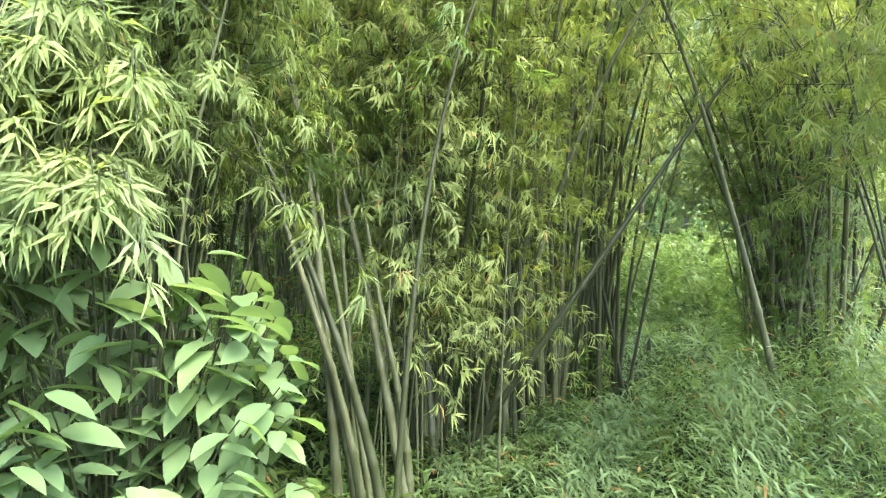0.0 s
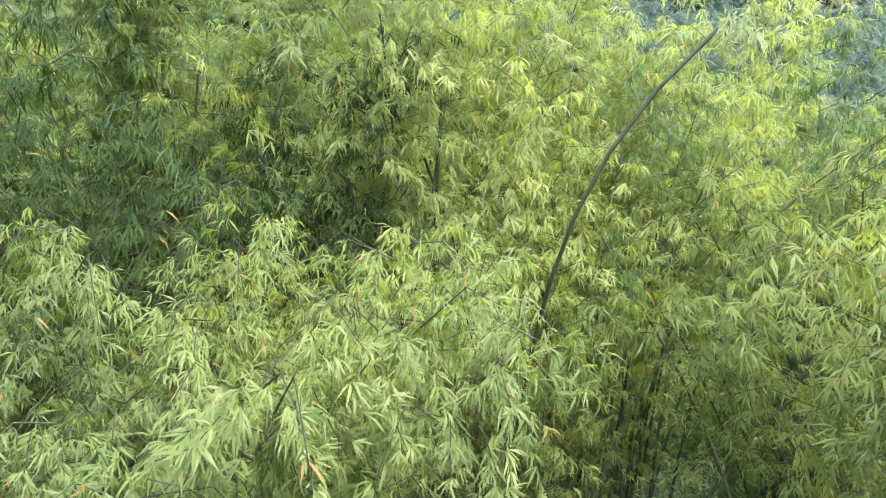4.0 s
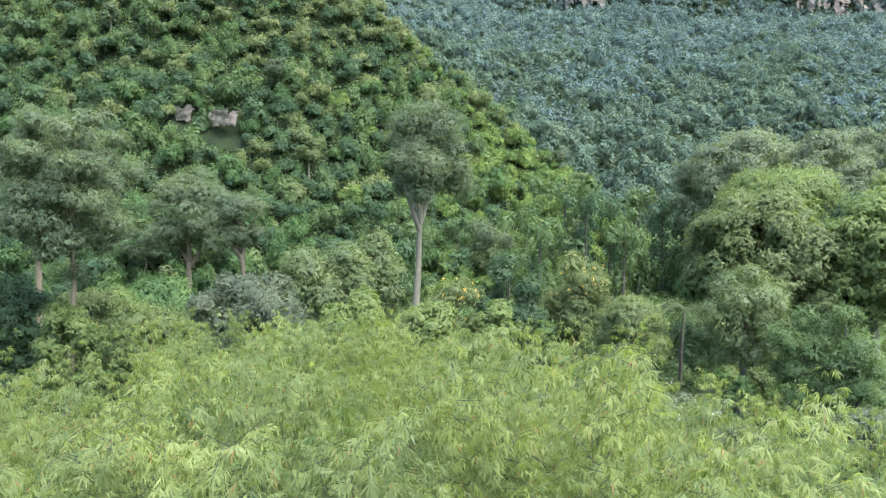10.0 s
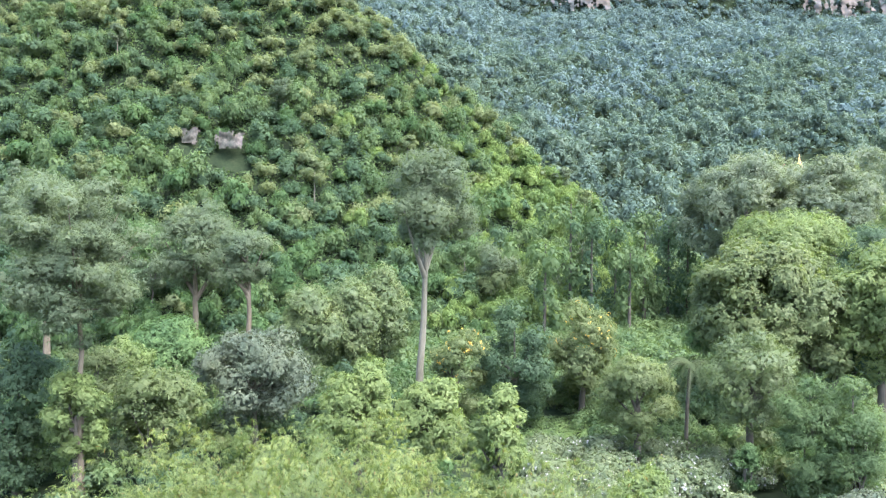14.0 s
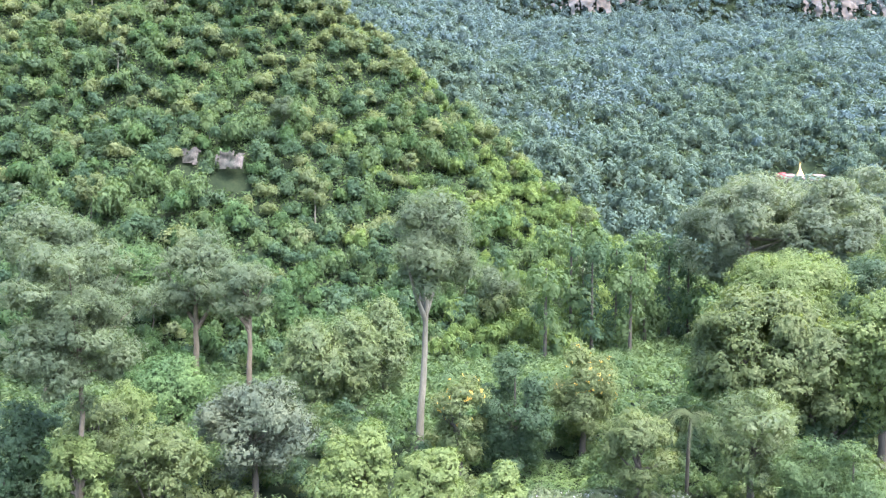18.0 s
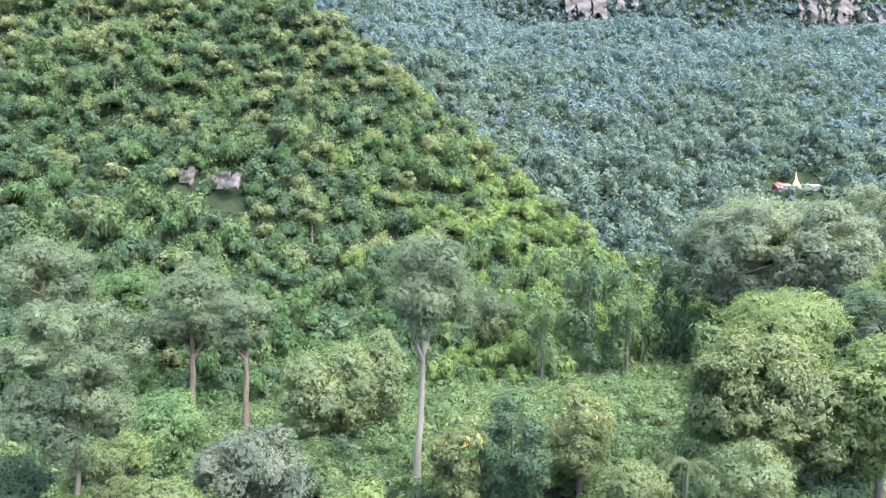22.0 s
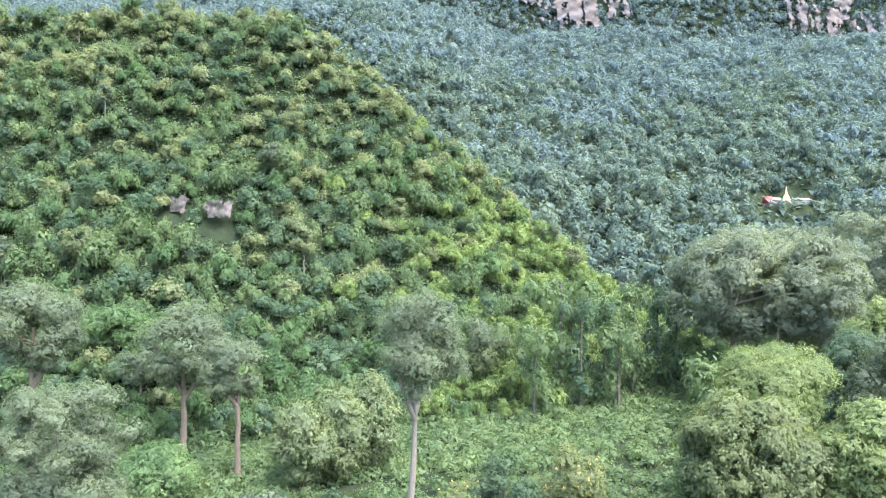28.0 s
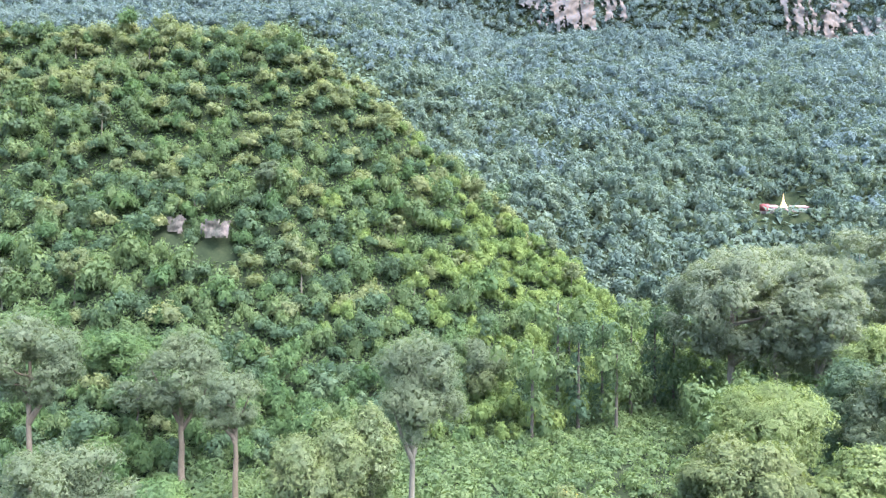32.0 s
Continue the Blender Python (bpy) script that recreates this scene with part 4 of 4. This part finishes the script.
for k in range(56):
    x, y = 4.0 + 1.9 * (k % 8) + rng.uniform(-0.6, 0.6) + (k // 8) * 0.4, 35.5 + 2.2 * (k // 8) + rng.uniform(-0.6, 0.6)
    if math.hypot(x - 17.8, y - 43) > 1.8 and x < 0.47 * y - 0.5:
        c = copy_thing(flower_a if k % 2 else flower_b, pose(*at_ground(x, y), 0, 0, k * 77))
        z = rng.uniform(0.7, 1.1)
        c.scale = (z, z, z)

# ---- temple on its terrace, rock faces ----
def box(x0, x1, y0, y1, z0, z1):
    v = np.array([(x, y, z) for z in (z0, z1) for y in (y0, y1) for x in (x0, x1)], float)
    return v, np.array([(0, 2, 3, 1), (4, 5, 7, 6), (0, 1, 5, 4), (2, 6, 7, 3), (0, 4, 6, 2), (1, 3, 7, 5)])


def gable(x0, x1, y0, y1, z, rise, over=0.5):
    """A pitched roof slab with eaves."""
    x0, x1, y0, y1, m = x0 - over, x1 + over, y0 - over, y1 + over, (y0 + y1) / 2
    v = [(x, y, zz + t) for x in (x0, x1) for t in (0, 0.18) for y, zz in ((y0, z), (m, z + rise), (y1, z))]
    f = [(0, 1, 4, 3), (1, 2, 5, 4), (6, 9, 10, 7), (7, 10, 11, 8), (3, 4, 10, 9), (4, 5, 11, 10), (0, 6, 7, 1), (1, 7, 8, 2), (0, 3, 9, 6), (2, 8, 11, 5)]
    return np.array(v, float), np.array(f)


def turned(profile, sides=16):
    r, z = np.array(profile, float).T
    return tube(np.stack([0 * z, 0 * z, z], -1), r, sides)


temple = thing("temple", (146.5, 302.0, 46.3), "small hillside temple with gilded spire and white walls", "temple")
part("platform", box(-10, 10, -4, 6, -3.0, 0.4), ROCK_NEAR, temple, "weathered stone terrace")
stupa = part("stupa", turned([(1.9, 0.4), (1.9, 1.6), (1.6, 1.7), (1.6, 2.4), (1.25, 2.6), (1.2, 3.2), (0.8, 4.0), (0.5, 4.6), (0.3, 5.6), (0.14, 7.2), (0.02, 8.2)]), GOLD, temple, "gilded bell-shaped spire", True)
part("stupa_base", box(-2.6, 2.6, -2.6, 2.6, 0.4, 1.5), WHITEWASH, temple)
for k in range(3):
    part("niche", box(-1.9 + 1.4 * k, -1.0 + 1.4 * k, -2.72, -2.56, 0.55, 1.3), ROOF_BROWN, temple, "dark niche")
part("gate_wall", box(-9.4, -7.0, -2.2, 1.5, 0.4, 3.4), RED_PAINT, temple, "red-painted gate wall")
part("hall_wall", box(-7.0, -2.8, -1.5, 4, 0.4, 1.8), WHITEWASH, temple)
part("hall_roof", gable(-7.0, -2.8, -1.5, 4, 1.8, 1.2), ROOF_BROWN, temple)
part("shed_wall", box(3.4, 9.6, -1.0, 4, 0.4, 1.9), WHITEWASH, temple)
part("shed_roof", gable(3.4, 9.6, -1.0, 4, 1.9, 0.9), ROOF_BROWN, temple)
part("parapet", box(5.6, 9.9, -4.0, -3.6, 0.4, 0.95), WHITEWASH, temple, "white parapet")


def rock_face(name, x0, x1, z0, z1, front, label, seed, step, rough, mat=None, bare=0.0):
    """A weathered rock wall with a ragged outline that leans back into its slope; front(x, z) is the slope's y."""
    nx, nz = int((x1 - x0) / step), max(4, int((z1 - z0) / step))
    gx, gz = np.meshgrid(np.linspace(x0, x1, nx), np.linspace(z0, z1, nz))
    y = front(gx, gz) + rough * (waves(gx, gz, step * 11, seed) + 0.4 * waves(gx, gz * 0.5, step * 4.3, seed + 1) + 0.45 * waves(gx, gz, step * 1.7, seed + 3) - 1.0)
    inside = np.minimum(np.minimum(gx - x0, x1 - gx) / (x1 - x0), np.minimum(gz - z0, (z1 - gz)) / (z1 - z0) + 0.02) * 5
    keep = np.minimum(inside, 1) + 0.55 * waves(gx, gz * 0.35, step * 9, seed + 2) + 0.3 * waves(gx, gz * 0.5, step * 4, seed + 5) > 0.7 - bare
    i, j = np.meshgrid(np.arange(nz - 1), np.arange(nx - 1), indexing="ij")
    q = np.stack([i * nx + j, i * nx + j + 1, (i + 1) * nx + j + 1, (i + 1) * nx + j], -1).reshape(-1, 4)
    q = q[keep[:-1, :-1].ravel()]
    tagged(part(name, (np.stack([gx, y, gz], -1).reshape(-1, 3), q), mat or ROCK, smooth=False), label, "rock", kind="structure")


CLIFFS = [(72, 108, 232, 310), (102, 154, 226, 310), (150, 180, 232, 310), (316, 356, 218, 290), (350, 390, 202, 270), (384, 428, 194, 250)]
for k, (x0, x1, z0, z1) in enumerate(CLIFFS):
    rock_face("cliff", x0, x1, z0, z1, lambda x, z: 651 + (z - 211) * 0.4, "pale pinkish limestone cliff streaked grey", 400 + 4 * k, 1.5, 2.2, bare=0.05 if k == 1 else -0.25)
for k, (x0, x1, z0, z1) in enumerate(((-48.8, -44.2, 33.6, 37.4), (-42.2, -36.2, 32.8, 36.6))):
    rock_face("rock_outcrop", x0, x1, z0, z1, lambda x, z: 129.5 + (z - 34) * 0.5, "bare pale rock between the hillside trees", 440 + 4 * k, 0.3, 0.5, ROCK_NEAR, 0.02)


# ---- woods on the hill, its foot and the far mountain ----
def woods(name, rng, x, y, size, mat, per, leaf, aspect, label, tall=(0.6, 2.3), puffs=1, stretch=1.0, puff=(0.4, 0.64), skirt=-0.5, droop=0.8, jitter=0.45, lift=0.25):
    """A wood too dense to count: each crown is one or more drooping leaf masses at its own height."""
    c = np.stack([x, y, land(x, y) + size * rng.uniform(*tall, len(x))], -1)
    tone = rng.beta(1.6, 1.6, len(x))
    if puffs > 1:
        k = np.repeat(np.arange(len(x)), puffs)
        d = rand_unit(len(k), rng)
        d[:, 2] = np.abs(d[:, 2]) * 1.1 - 0.25
        reach = size[k] * rng.uniform(0.45, 0.8, len(k))
        B = np.concatenate([c[k] + d * reach[:, None] * np.array([1, 1, stretch]), (size[k] * rng.uniform(*puff, len(k)))[:, None]], 1)
        tone = np.clip(tone[k] + rng.normal(0, 0.1, len(k)), 0, 1)
    else:
        B = np.concatenate([c, size[:, None]], 1)
    return tagged(part(name, dome_leaves(rng, B, tone, per, leaf, aspect, stretch, skirt, droop, jitter, lift), mat), label, "forest", kind="stuff")


def foot_line(x):
    return np.interp(x, [-120, -40, 20, 48, 70], [78, 86, 112, 140, 160])


def scattered(rng, x0, x1, y0, y1, step):
    """Places on a shaken grid, so that crowns stand beside one another."""
    gx, gy = np.meshgrid(np.arange(x0, x1, step), np.arange(y0, y1, step))
    gx = gx + (np.arange(gx.shape[0]) % 2)[:, None] * step / 2
    return (gx + rng.uniform(-0.42, 0.42, gx.shape) * step).ravel(), (gy + rng.uniform(-0.42, 0.42, gx.shape) * step).ravel()


rng = np.random.default_rng(5)
hx, hy = scattered(rng, -130, 62, 78, 176, 2.6)
rocky = (((hx > -49) & (hx < -44)) | ((hx > -42) & (hx < -36))) & (hy > 124) & (hy < 131.5)
on = (hy > foot_line(hx) + 1) & (np.abs(hx) < hy * 0.66 + 5) & ~rocky
hx, hy = hx[on], hy[on]
hs = 1.9 * np.exp(rng.normal(0, 0.28, len(hx))).clip(0.55, 1.7)
luck = rng.random(len(hx))
flank = waves(hx, hy, 40, 14) * 0.8 + (hx + 18) / 36 + rng.normal(0, 0.3, len(hx))
crest = waves(hx, hy, 30, 17) + (hy - 146) / 22 + rng.normal(0, 0.5, len(hx))
low = waves(hx, hy, 26, 21) + (112 - hy) / 20 + rng.normal(0, 0.4, len(hx))
kind_of = np.where(flank > 0.68, 1, np.where(crest > 0.75, 2, np.where(low > 0.2, np.where(luck < 0.62, 5, 0), np.where(luck < 0.1, 5, np.where(luck < 0.2, 2, np.where(luck < 0.5, 3, np.where(luck < 0.66, 4, 0)))))))
for k, (name, mat, leaf, aspect, stretch, droop, words) in enumerate((
        ("hill_woods", HILL, 0.36, 0.6, 0.9, 0.6, "dense mixed green forest covering the steep hill"),
        ("shoulder_bamboo", HILL_BRIGHT, 0.5, 0.36, 0.95, 0.9, "bright yellow-green bamboo on the hill's shoulder"),
        ("crest_woods", HILL_OLIVE, 0.36, 0.6, 0.95, 0.5, "olive-tinged trees along the hill's crest"),
        ("hill_creeper_woods", VINE, 0.42, 0.45, 1.35, 0.9, "creeper-hung trees on the hill side"),
        ("hill_shade_woods", DARK_GREEN, 0.36, 0.6, 1.0, 0.6, "dark green trees on the hill side"),
        ("hill_bamboo", HILL_BAMBOO, 0.5, 0.36, 1.0, 0.9, "green bamboo in drooping domes on the lower hill"))):
    o = kind_of == k
    woods(name, rng, hx[o], hy[o], hs[o], mat, 140, leaf * 1.1, aspect * 0.85, words, (0.1, 1.6), 5, stretch * 1.15, droop=droop)
# emergent trees on the hill
ex, ey = scattered(rng, -110, 45, 95, 170, 11)
on = (ey > foot_line(ex) + 8) & (np.abs(ex) < ey * 0.62) & (rng.random(len(ex)) < 0.5) & ~((ex > -52) & (ex < -33) & (ey > 108) & (ey < 132))
for k, (x, y) in enumerate(zip(ex[on], ey[on])):
    h = rng.uniform(6.5, 10)
    tree(at_ground(x, y), h, h * 0.4, h * rng.uniform(0.5, 0.75), (GREY_GREEN, HILL_OLIVE, VINE)[k % 3], BARK_PALE if k % 2 else BARK_DARK,
         ("grey-green tree rising above the hill forest", "olive-green tree rising above the hill forest", "vine-green tree rising above the hill forest")[k % 3],
         500 + k, blobs=14, per=130, leaf=0.42, trunk=0.16, limbs=3, group="tall trees on the hill")
n = 3400
hx, hy = rng.uniform(-75, 75, n), rng.uniform(62, 165, n)
on = hy < foot_line(hx) + 14
hx, hy = hx[on], hy[on]
woods("vine_thicket", rng, hx, hy, rng.uniform(0.6, 1.8, len(hx)), VINE, 110, 0.26, 0.75, "vines and shrubs smothering the foot of the hill", (0.1, 0.6), stretch=0.8, droop=0.4, jitter=0.6)
fx, fy = scattered(rng, -490, 480, 196, 760, 6.6)
tx, ty = scattered(rng, -400, 440, 648, 705, 4.2)
fx, fy = np.concatenate([fx, tx]), np.concatenate([fy, ty])
cleft = np.zeros(len(fx), bool)
for k, (x0, x1, z0, z1) in enumerate(CLIFFS):
    cleft |= (fx > x0 + 10) & (fx < x1 - 10) & (fy > 648 + (z0 - 211) * 0.35) & (fy < 656 + (z1 - 211) * 0.4) & (rng.random(len(fx)) < (0.6 if k == 1 else 0.3))
court = (np.abs(fx - 146.5 * fy / 302) < 12) & (fy > 294) & (fy < 309)
on = (fx > -0.66 * fy - 5) & (fx < 0.62 * fy + 20) & ~((fx < 40) & (fy < 230)) & ~cleft & ~court
on &= fy > np.interp(fx / fy, [-0.5, -0.3, -0.15, -0.05, 0.07, 0.15, 0.25], [560, 560, 500, 330, 230, 195, 185])
fx, fy = fx[on], fy[on]
fs = rng.uniform(2.9, 5.6, len(fx)) * np.where(rng.random(len(fx)) < 0.1, 1.35, 1)
fs = np.where((np.abs(fx / fy - 0.485) < 0.06) & (fy > 205) & (fy < 300), np.where(fy > 280, 1.3, 2.4), fs)
# Higher, farther crowns take the bluer leaf, so the painted haze grows with distance.
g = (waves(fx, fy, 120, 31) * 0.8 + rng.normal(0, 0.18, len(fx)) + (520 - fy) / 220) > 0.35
woods("mountain_woods", rng, fx[~g], fy[~g], fs[~g], FAR_HAZED, 58, 1.4, 0.6, "forest on the far mountain side, leaves tinted blue-green as haze", (0.2, 1.6), 2, 1.25, (0.5, 0.85), droop=0.6, jitter=0.3)
woods("lower_mountain_woods", rng, fx[g], fy[g], fs[g] * 0.9, FAR_GREEN_HAZED, 70, 1.0, 0.6, "green forest on the lower mountain side, slight haze in its leaf colour", (0.4, 2.0), 4, 1.25, (0.36, 0.6), jitter=0.34)
n = 420
fx, fy = rng.uniform(20, 150, n), rng.uniform(95, 225, n)
on = (fx > np.interp(fy, [95, 140, 160, 215], [32, 37, 52, 30])) & (np.abs(fx / fy) < 0.68)
woods("valley_woods", rng, fx[on], fy[on], rng.uniform(2, 4.2, on.sum()), VINE, 110, 0.6, 0.5, "mixed green trees in the gap between the hills", (0.7, 1.8), 4, 1.2)


def slope_cover(name, rng, n, x0, x1, y0, y1, leaf, mat, label, keep):
    """Ferns and creepers hugging a slope between the trunks."""
    x, y = rng.uniform(x0, x1, n), rng.uniform(y0, y1, n)
    on = keep(x, y)
    x, y = x[on], y[on]
    n = len(x)
    at = np.stack([x, y, land(x, y) + rng.uniform(0.1, 0.9, n) * leaf], -1)
    face = rand_unit(n, rng) * 0.8 + np.array([0, -0.4, 1.0])
    size = leaf * rng.uniform(0.6, 1.4, n)
    return tagged(part(name, sprays(at, rand_unit(n, rng) + np.array([0, 0, -0.3]), face, size, size * 0.8), mat), label, "undergrowth", kind="stuff")


slope_cover("hill_undergrowth", rng, 150000, -130, 75, 62, 178, 0.6, VINE, "dark green undergrowth on the hill", lambda x, y: (np.abs(x) < y * 0.66 + 5) & (y > foot_line(x) - 22) & ~((x > -50) & (x < -35) & (y > 127.5) & (y < 131.5)))
# The mountain's undergrowth shares the haze-tinted leaf colours.
slope_cover("mountain_undergrowth", rng, 190000, -380, 480, 196, 760, 2.1, FAR_GREEN_HAZED, "green undergrowth on the far mountain, slight haze in its leaf colour", lambda x, y: (x > -0.48 * y - 40) & (x < 0.62 * y + 20) & ~((np.abs(x / y - 0.485) < 0.034) & (y > 297) & (y < 308)))
slope_cover("ridge_undergrowth", rng, 60000, -490, 480, 630, 760, 1.9, FAR_HAZED, "undergrowth below the cliffs, leaves tinted blue-green as haze", lambda x, y: x < 0.62 * y + 20)
# shrubs and saplings between the trees of the valley floor; the flowering garden stays open
for k, (mat, leaf, aspect, words) in enumerate(((VINE, 0.28, 0.65, "green scrub and creepers between the trees"), (OLIVE, 0.3, 0.55, "olive scrub between the trees"),
                                                (DARK_GREEN, 0.28, 0.6, "dark green scrub between the trees"), (FRESH, 0.32, 0.4, "bright green saplings between the trees"))):
    n = (420, 260, 300, 200)[k]
    ux, uy = rng.uniform(-42, 45, n), rng.uniform(24, 72, n)
    garden = np.hypot((ux - 11) / 9.5, (uy - 45) / 15) < 1
    on = ~garden & (np.abs(ux) < uy * 0.66 + 2)
    woods("scrub", rng, ux[on], uy[on], rng.uniform(0.8, 1.9, on.sum()), mat, 100, leaf * 0.62, aspect * 0.8, words, (0.2, 1.1), 4, 0.9, droop=0.5, jitter=0.6)


ux, uy = rng.uniform(10, 32, 170), rng.uniform(47, 62, 170)
woods("garden_edge_scrub", rng, ux, uy, rng.uniform(0.6, 1.3, 170), VINE, 100, 0.18, 0.5, "low green scrub at the garden's edge", (0.2, 1.0), 3, 0.9, droop=0.5, jitter=0.6)
ux, uy = rng.uniform(17, 30, 120), rng.uniform(33, 48, 120)
on = (ux > 0.46 * uy) & (np.hypot(ux - 23, uy - 43.5) > 2.5) & (np.hypot(ux - 17.8, uy - 43) > 1.6)
woods("garden_side_scrub", rng, ux[on], uy[on], rng.uniform(0.5, 1.0, on.sum()), FLOWER_LEAF, 100, 0.15, 0.5, "low grey-green scrub beside the garden", (0.1, 0.8), 3, 0.8, droop=0.4, jitter=0.6)


# ---- undergrowth at the foot of the grove ----
def low_leaves(name, rng, n, x0, x1, y0, y1, tallness, mat, leaf, label, aspect=0.16, keep=None):
    """Low bamboo and herbs: drooping blades filling a mound whose height follows tallness(x, y)."""
    x, y = rng.uniform(x0, x1, n), rng.uniform(y0, y1, n)
    on = np.hypot(x, y) > 2.3
    if keep is not None:
        on &= keep(x, y)
    x, y = x[on], y[on]
    n = len(x)
    z = land(x, y) + tallness(x, y) * rng.random(n) ** 0.45 * rng.uniform(0.75, 1.1, n)
    a = waves(x, y, 1.3, 51) * 3.0 + rng.normal(0, 0.7, n)
    w = np.stack([np.cos(a), np.sin(a), rng.uniform(-1.0, 0.35, n)], -1)
    face = rand_unit(n, rng) * 0.5 + np.array([0, 0, 1.0])
    size = leaf * rng.uniform(0.6, 1.3, n)
    return tagged(part(name, blades(np.stack([x, y, z], -1), w, face, size, size * aspect), mat), label, "undergrowth", kind="stuff")


rng = np.random.default_rng(61)
mound = lambda x, y: (0.25 + 1.25 * smooth01((x - 0.4) / 4.0) * smooth01((y - 2.5) / 3.5)) * (1 + 0.25 * waves(x, y, 1.6, 41))
low_leaves("low_bamboo", rng, 42000, 0.3, 7.5, 2.6, 8.4, mound, LOW_BAMBOO, 0.17, "low bamboo shoots with drooping blue-green leaves", 0.13, keep=lambda x, y: x < 0.75 * y + 1)
wild = lambda x, y: (0.35 + 0.5 * smooth01((y - 9) / 3)) * (1.1 + 0.6 * waves(x, y, 2.2, 43))
gap = lambda x, y: np.abs(x / y - 0.36) > 0.075 + 0.0 * x
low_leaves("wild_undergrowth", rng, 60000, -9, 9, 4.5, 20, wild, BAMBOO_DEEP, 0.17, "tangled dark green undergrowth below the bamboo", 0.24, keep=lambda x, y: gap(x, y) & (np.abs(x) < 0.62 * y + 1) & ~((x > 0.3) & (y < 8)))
low_leaves("back_thicket", rng, 50000, -16, 17, 19, 25, lambda x, y: 2.2 + 1.2 * waves(x, y, 5, 45), VINE, 0.24, "green thicket behind the bamboo stems", 0.35)
low_leaves("clearing_grass", rng, 16000, 2.5, 9.5, 9.5, 25, lambda x, y: 0.22 + 0.1 * waves(x, y, 2, 47), GRASS, 0.22, "sunlit pale green grass in the clearing", 0.1, keep=lambda x, y: np.abs(x / y - 0.36) < 0.1)
low_leaves("garden_grass", rng, 16000, 2, 16, 47, 60, lambda x, y: 0.25 + 0.0 * x, GRASS, 0.5, "bright green lawn between shrubs", 0.2)


def leafy_shrub(place, shoots, label, seed):
    """A big-leaved shrub: arching shoots with two ranks of broad drooping leaves."""
    rng = np.random.default_rng(seed)
    top = thing("broad_leaved_shrub", place, label, "shrub")
    for tip in shoots:
        tip = np.array(tip) - np.array(place)
        foot = np.array([tip[0] * 0.25, tip[1] * 0.25, -0.1])
        p = bent([foot, foot * 0.6 + tip * 0.4 + np.array([0, 0, 0.35]), foot * 0.25 + tip * 0.75 + np.array([0, 0, 0.3]), tip], 12)
        stem = part("stem", tube(p, np.linspace(0.016, 0.004, 12), 5), CULM_GREEN, top, smooth=True)
        u = np.linspace(0.42, 1, 11)
        d = np.linspace(0, 1, 12)
        at = np.stack([np.interp(u, d, p[:, k]) for k in range(3)], -1)
        ahead = unit(p[-1] - p[6])
        across = unit(np.cross(ahead, [0, 0, 1.0]))
        for k in range(11):
            w = across * (1 if k % 2 else -1) * 0.9 + ahead * 0.5 + np.array([0, 0, -0.7]) + rng.normal(0, 0.25, 3)
            L = rng.uniform(0.17, 0.27)
            part("leaf", ovate(at[k:k + 1], w[None], np.array([[0, 0, 1.0]]) + rng.normal(0, 0.2, (1, 3)), [L], [L * 0.52], 0.25), BROAD, stem)
    return top


rng = np.random.default_rng(71)
tips = []
for k in range(110):
    a, e = rng.uniform(-3.0, 0.5), rng.uniform(0.05, 1.45)
    tips.append((-1.62 + 1.15 * math.cos(a) * math.cos(e * 0.6), 3.65 + 0.85 * math.sin(a) * math.cos(e * 0.7), 0.5 + 2.4 * math.sin(e) * (0.75 if math.cos(a) > 0.5 else 1.0)))
leafy_shrub((-1.45, 3.8, 0.0), tips, "shrub with large pale green oval leaves", 72)


def rosette(place, size, seed):
    rng = np.random.default_rng(seed)
    top = thing("rosette_plant", place, "spiky pale green rosette plant in the grass", "plant")
    part("stem", tube(np.array([(0, 0, -0.1), (0, 0, size * 0.4), (0, 0, size * 0.6)]), np.array([0.06, 0.05, 0.04]), 6), CULM, top, smooth=True)
    for k in range(26):
        a, up = k * 2.4, rng.uniform(-0.3, 1.2)
        w = np.array([[math.cos(a) * math.cos(up), math.sin(a) * math.cos(up), math.sin(up)]])
        part("leaf", ovate(np.array([[0, 0, size * 0.6]]), w, np.array([[0, 0, 1.0]]) - w * 0.2, [size * rng.uniform(0.55, 0.75)], [0.06], 0.12), LOW_BAMBOO, top)
    return top


rosette(at_ground(5.65, 13.4), 0.9, 81)
rosette(at_ground(5.2, 15.2), 0.7, 82)
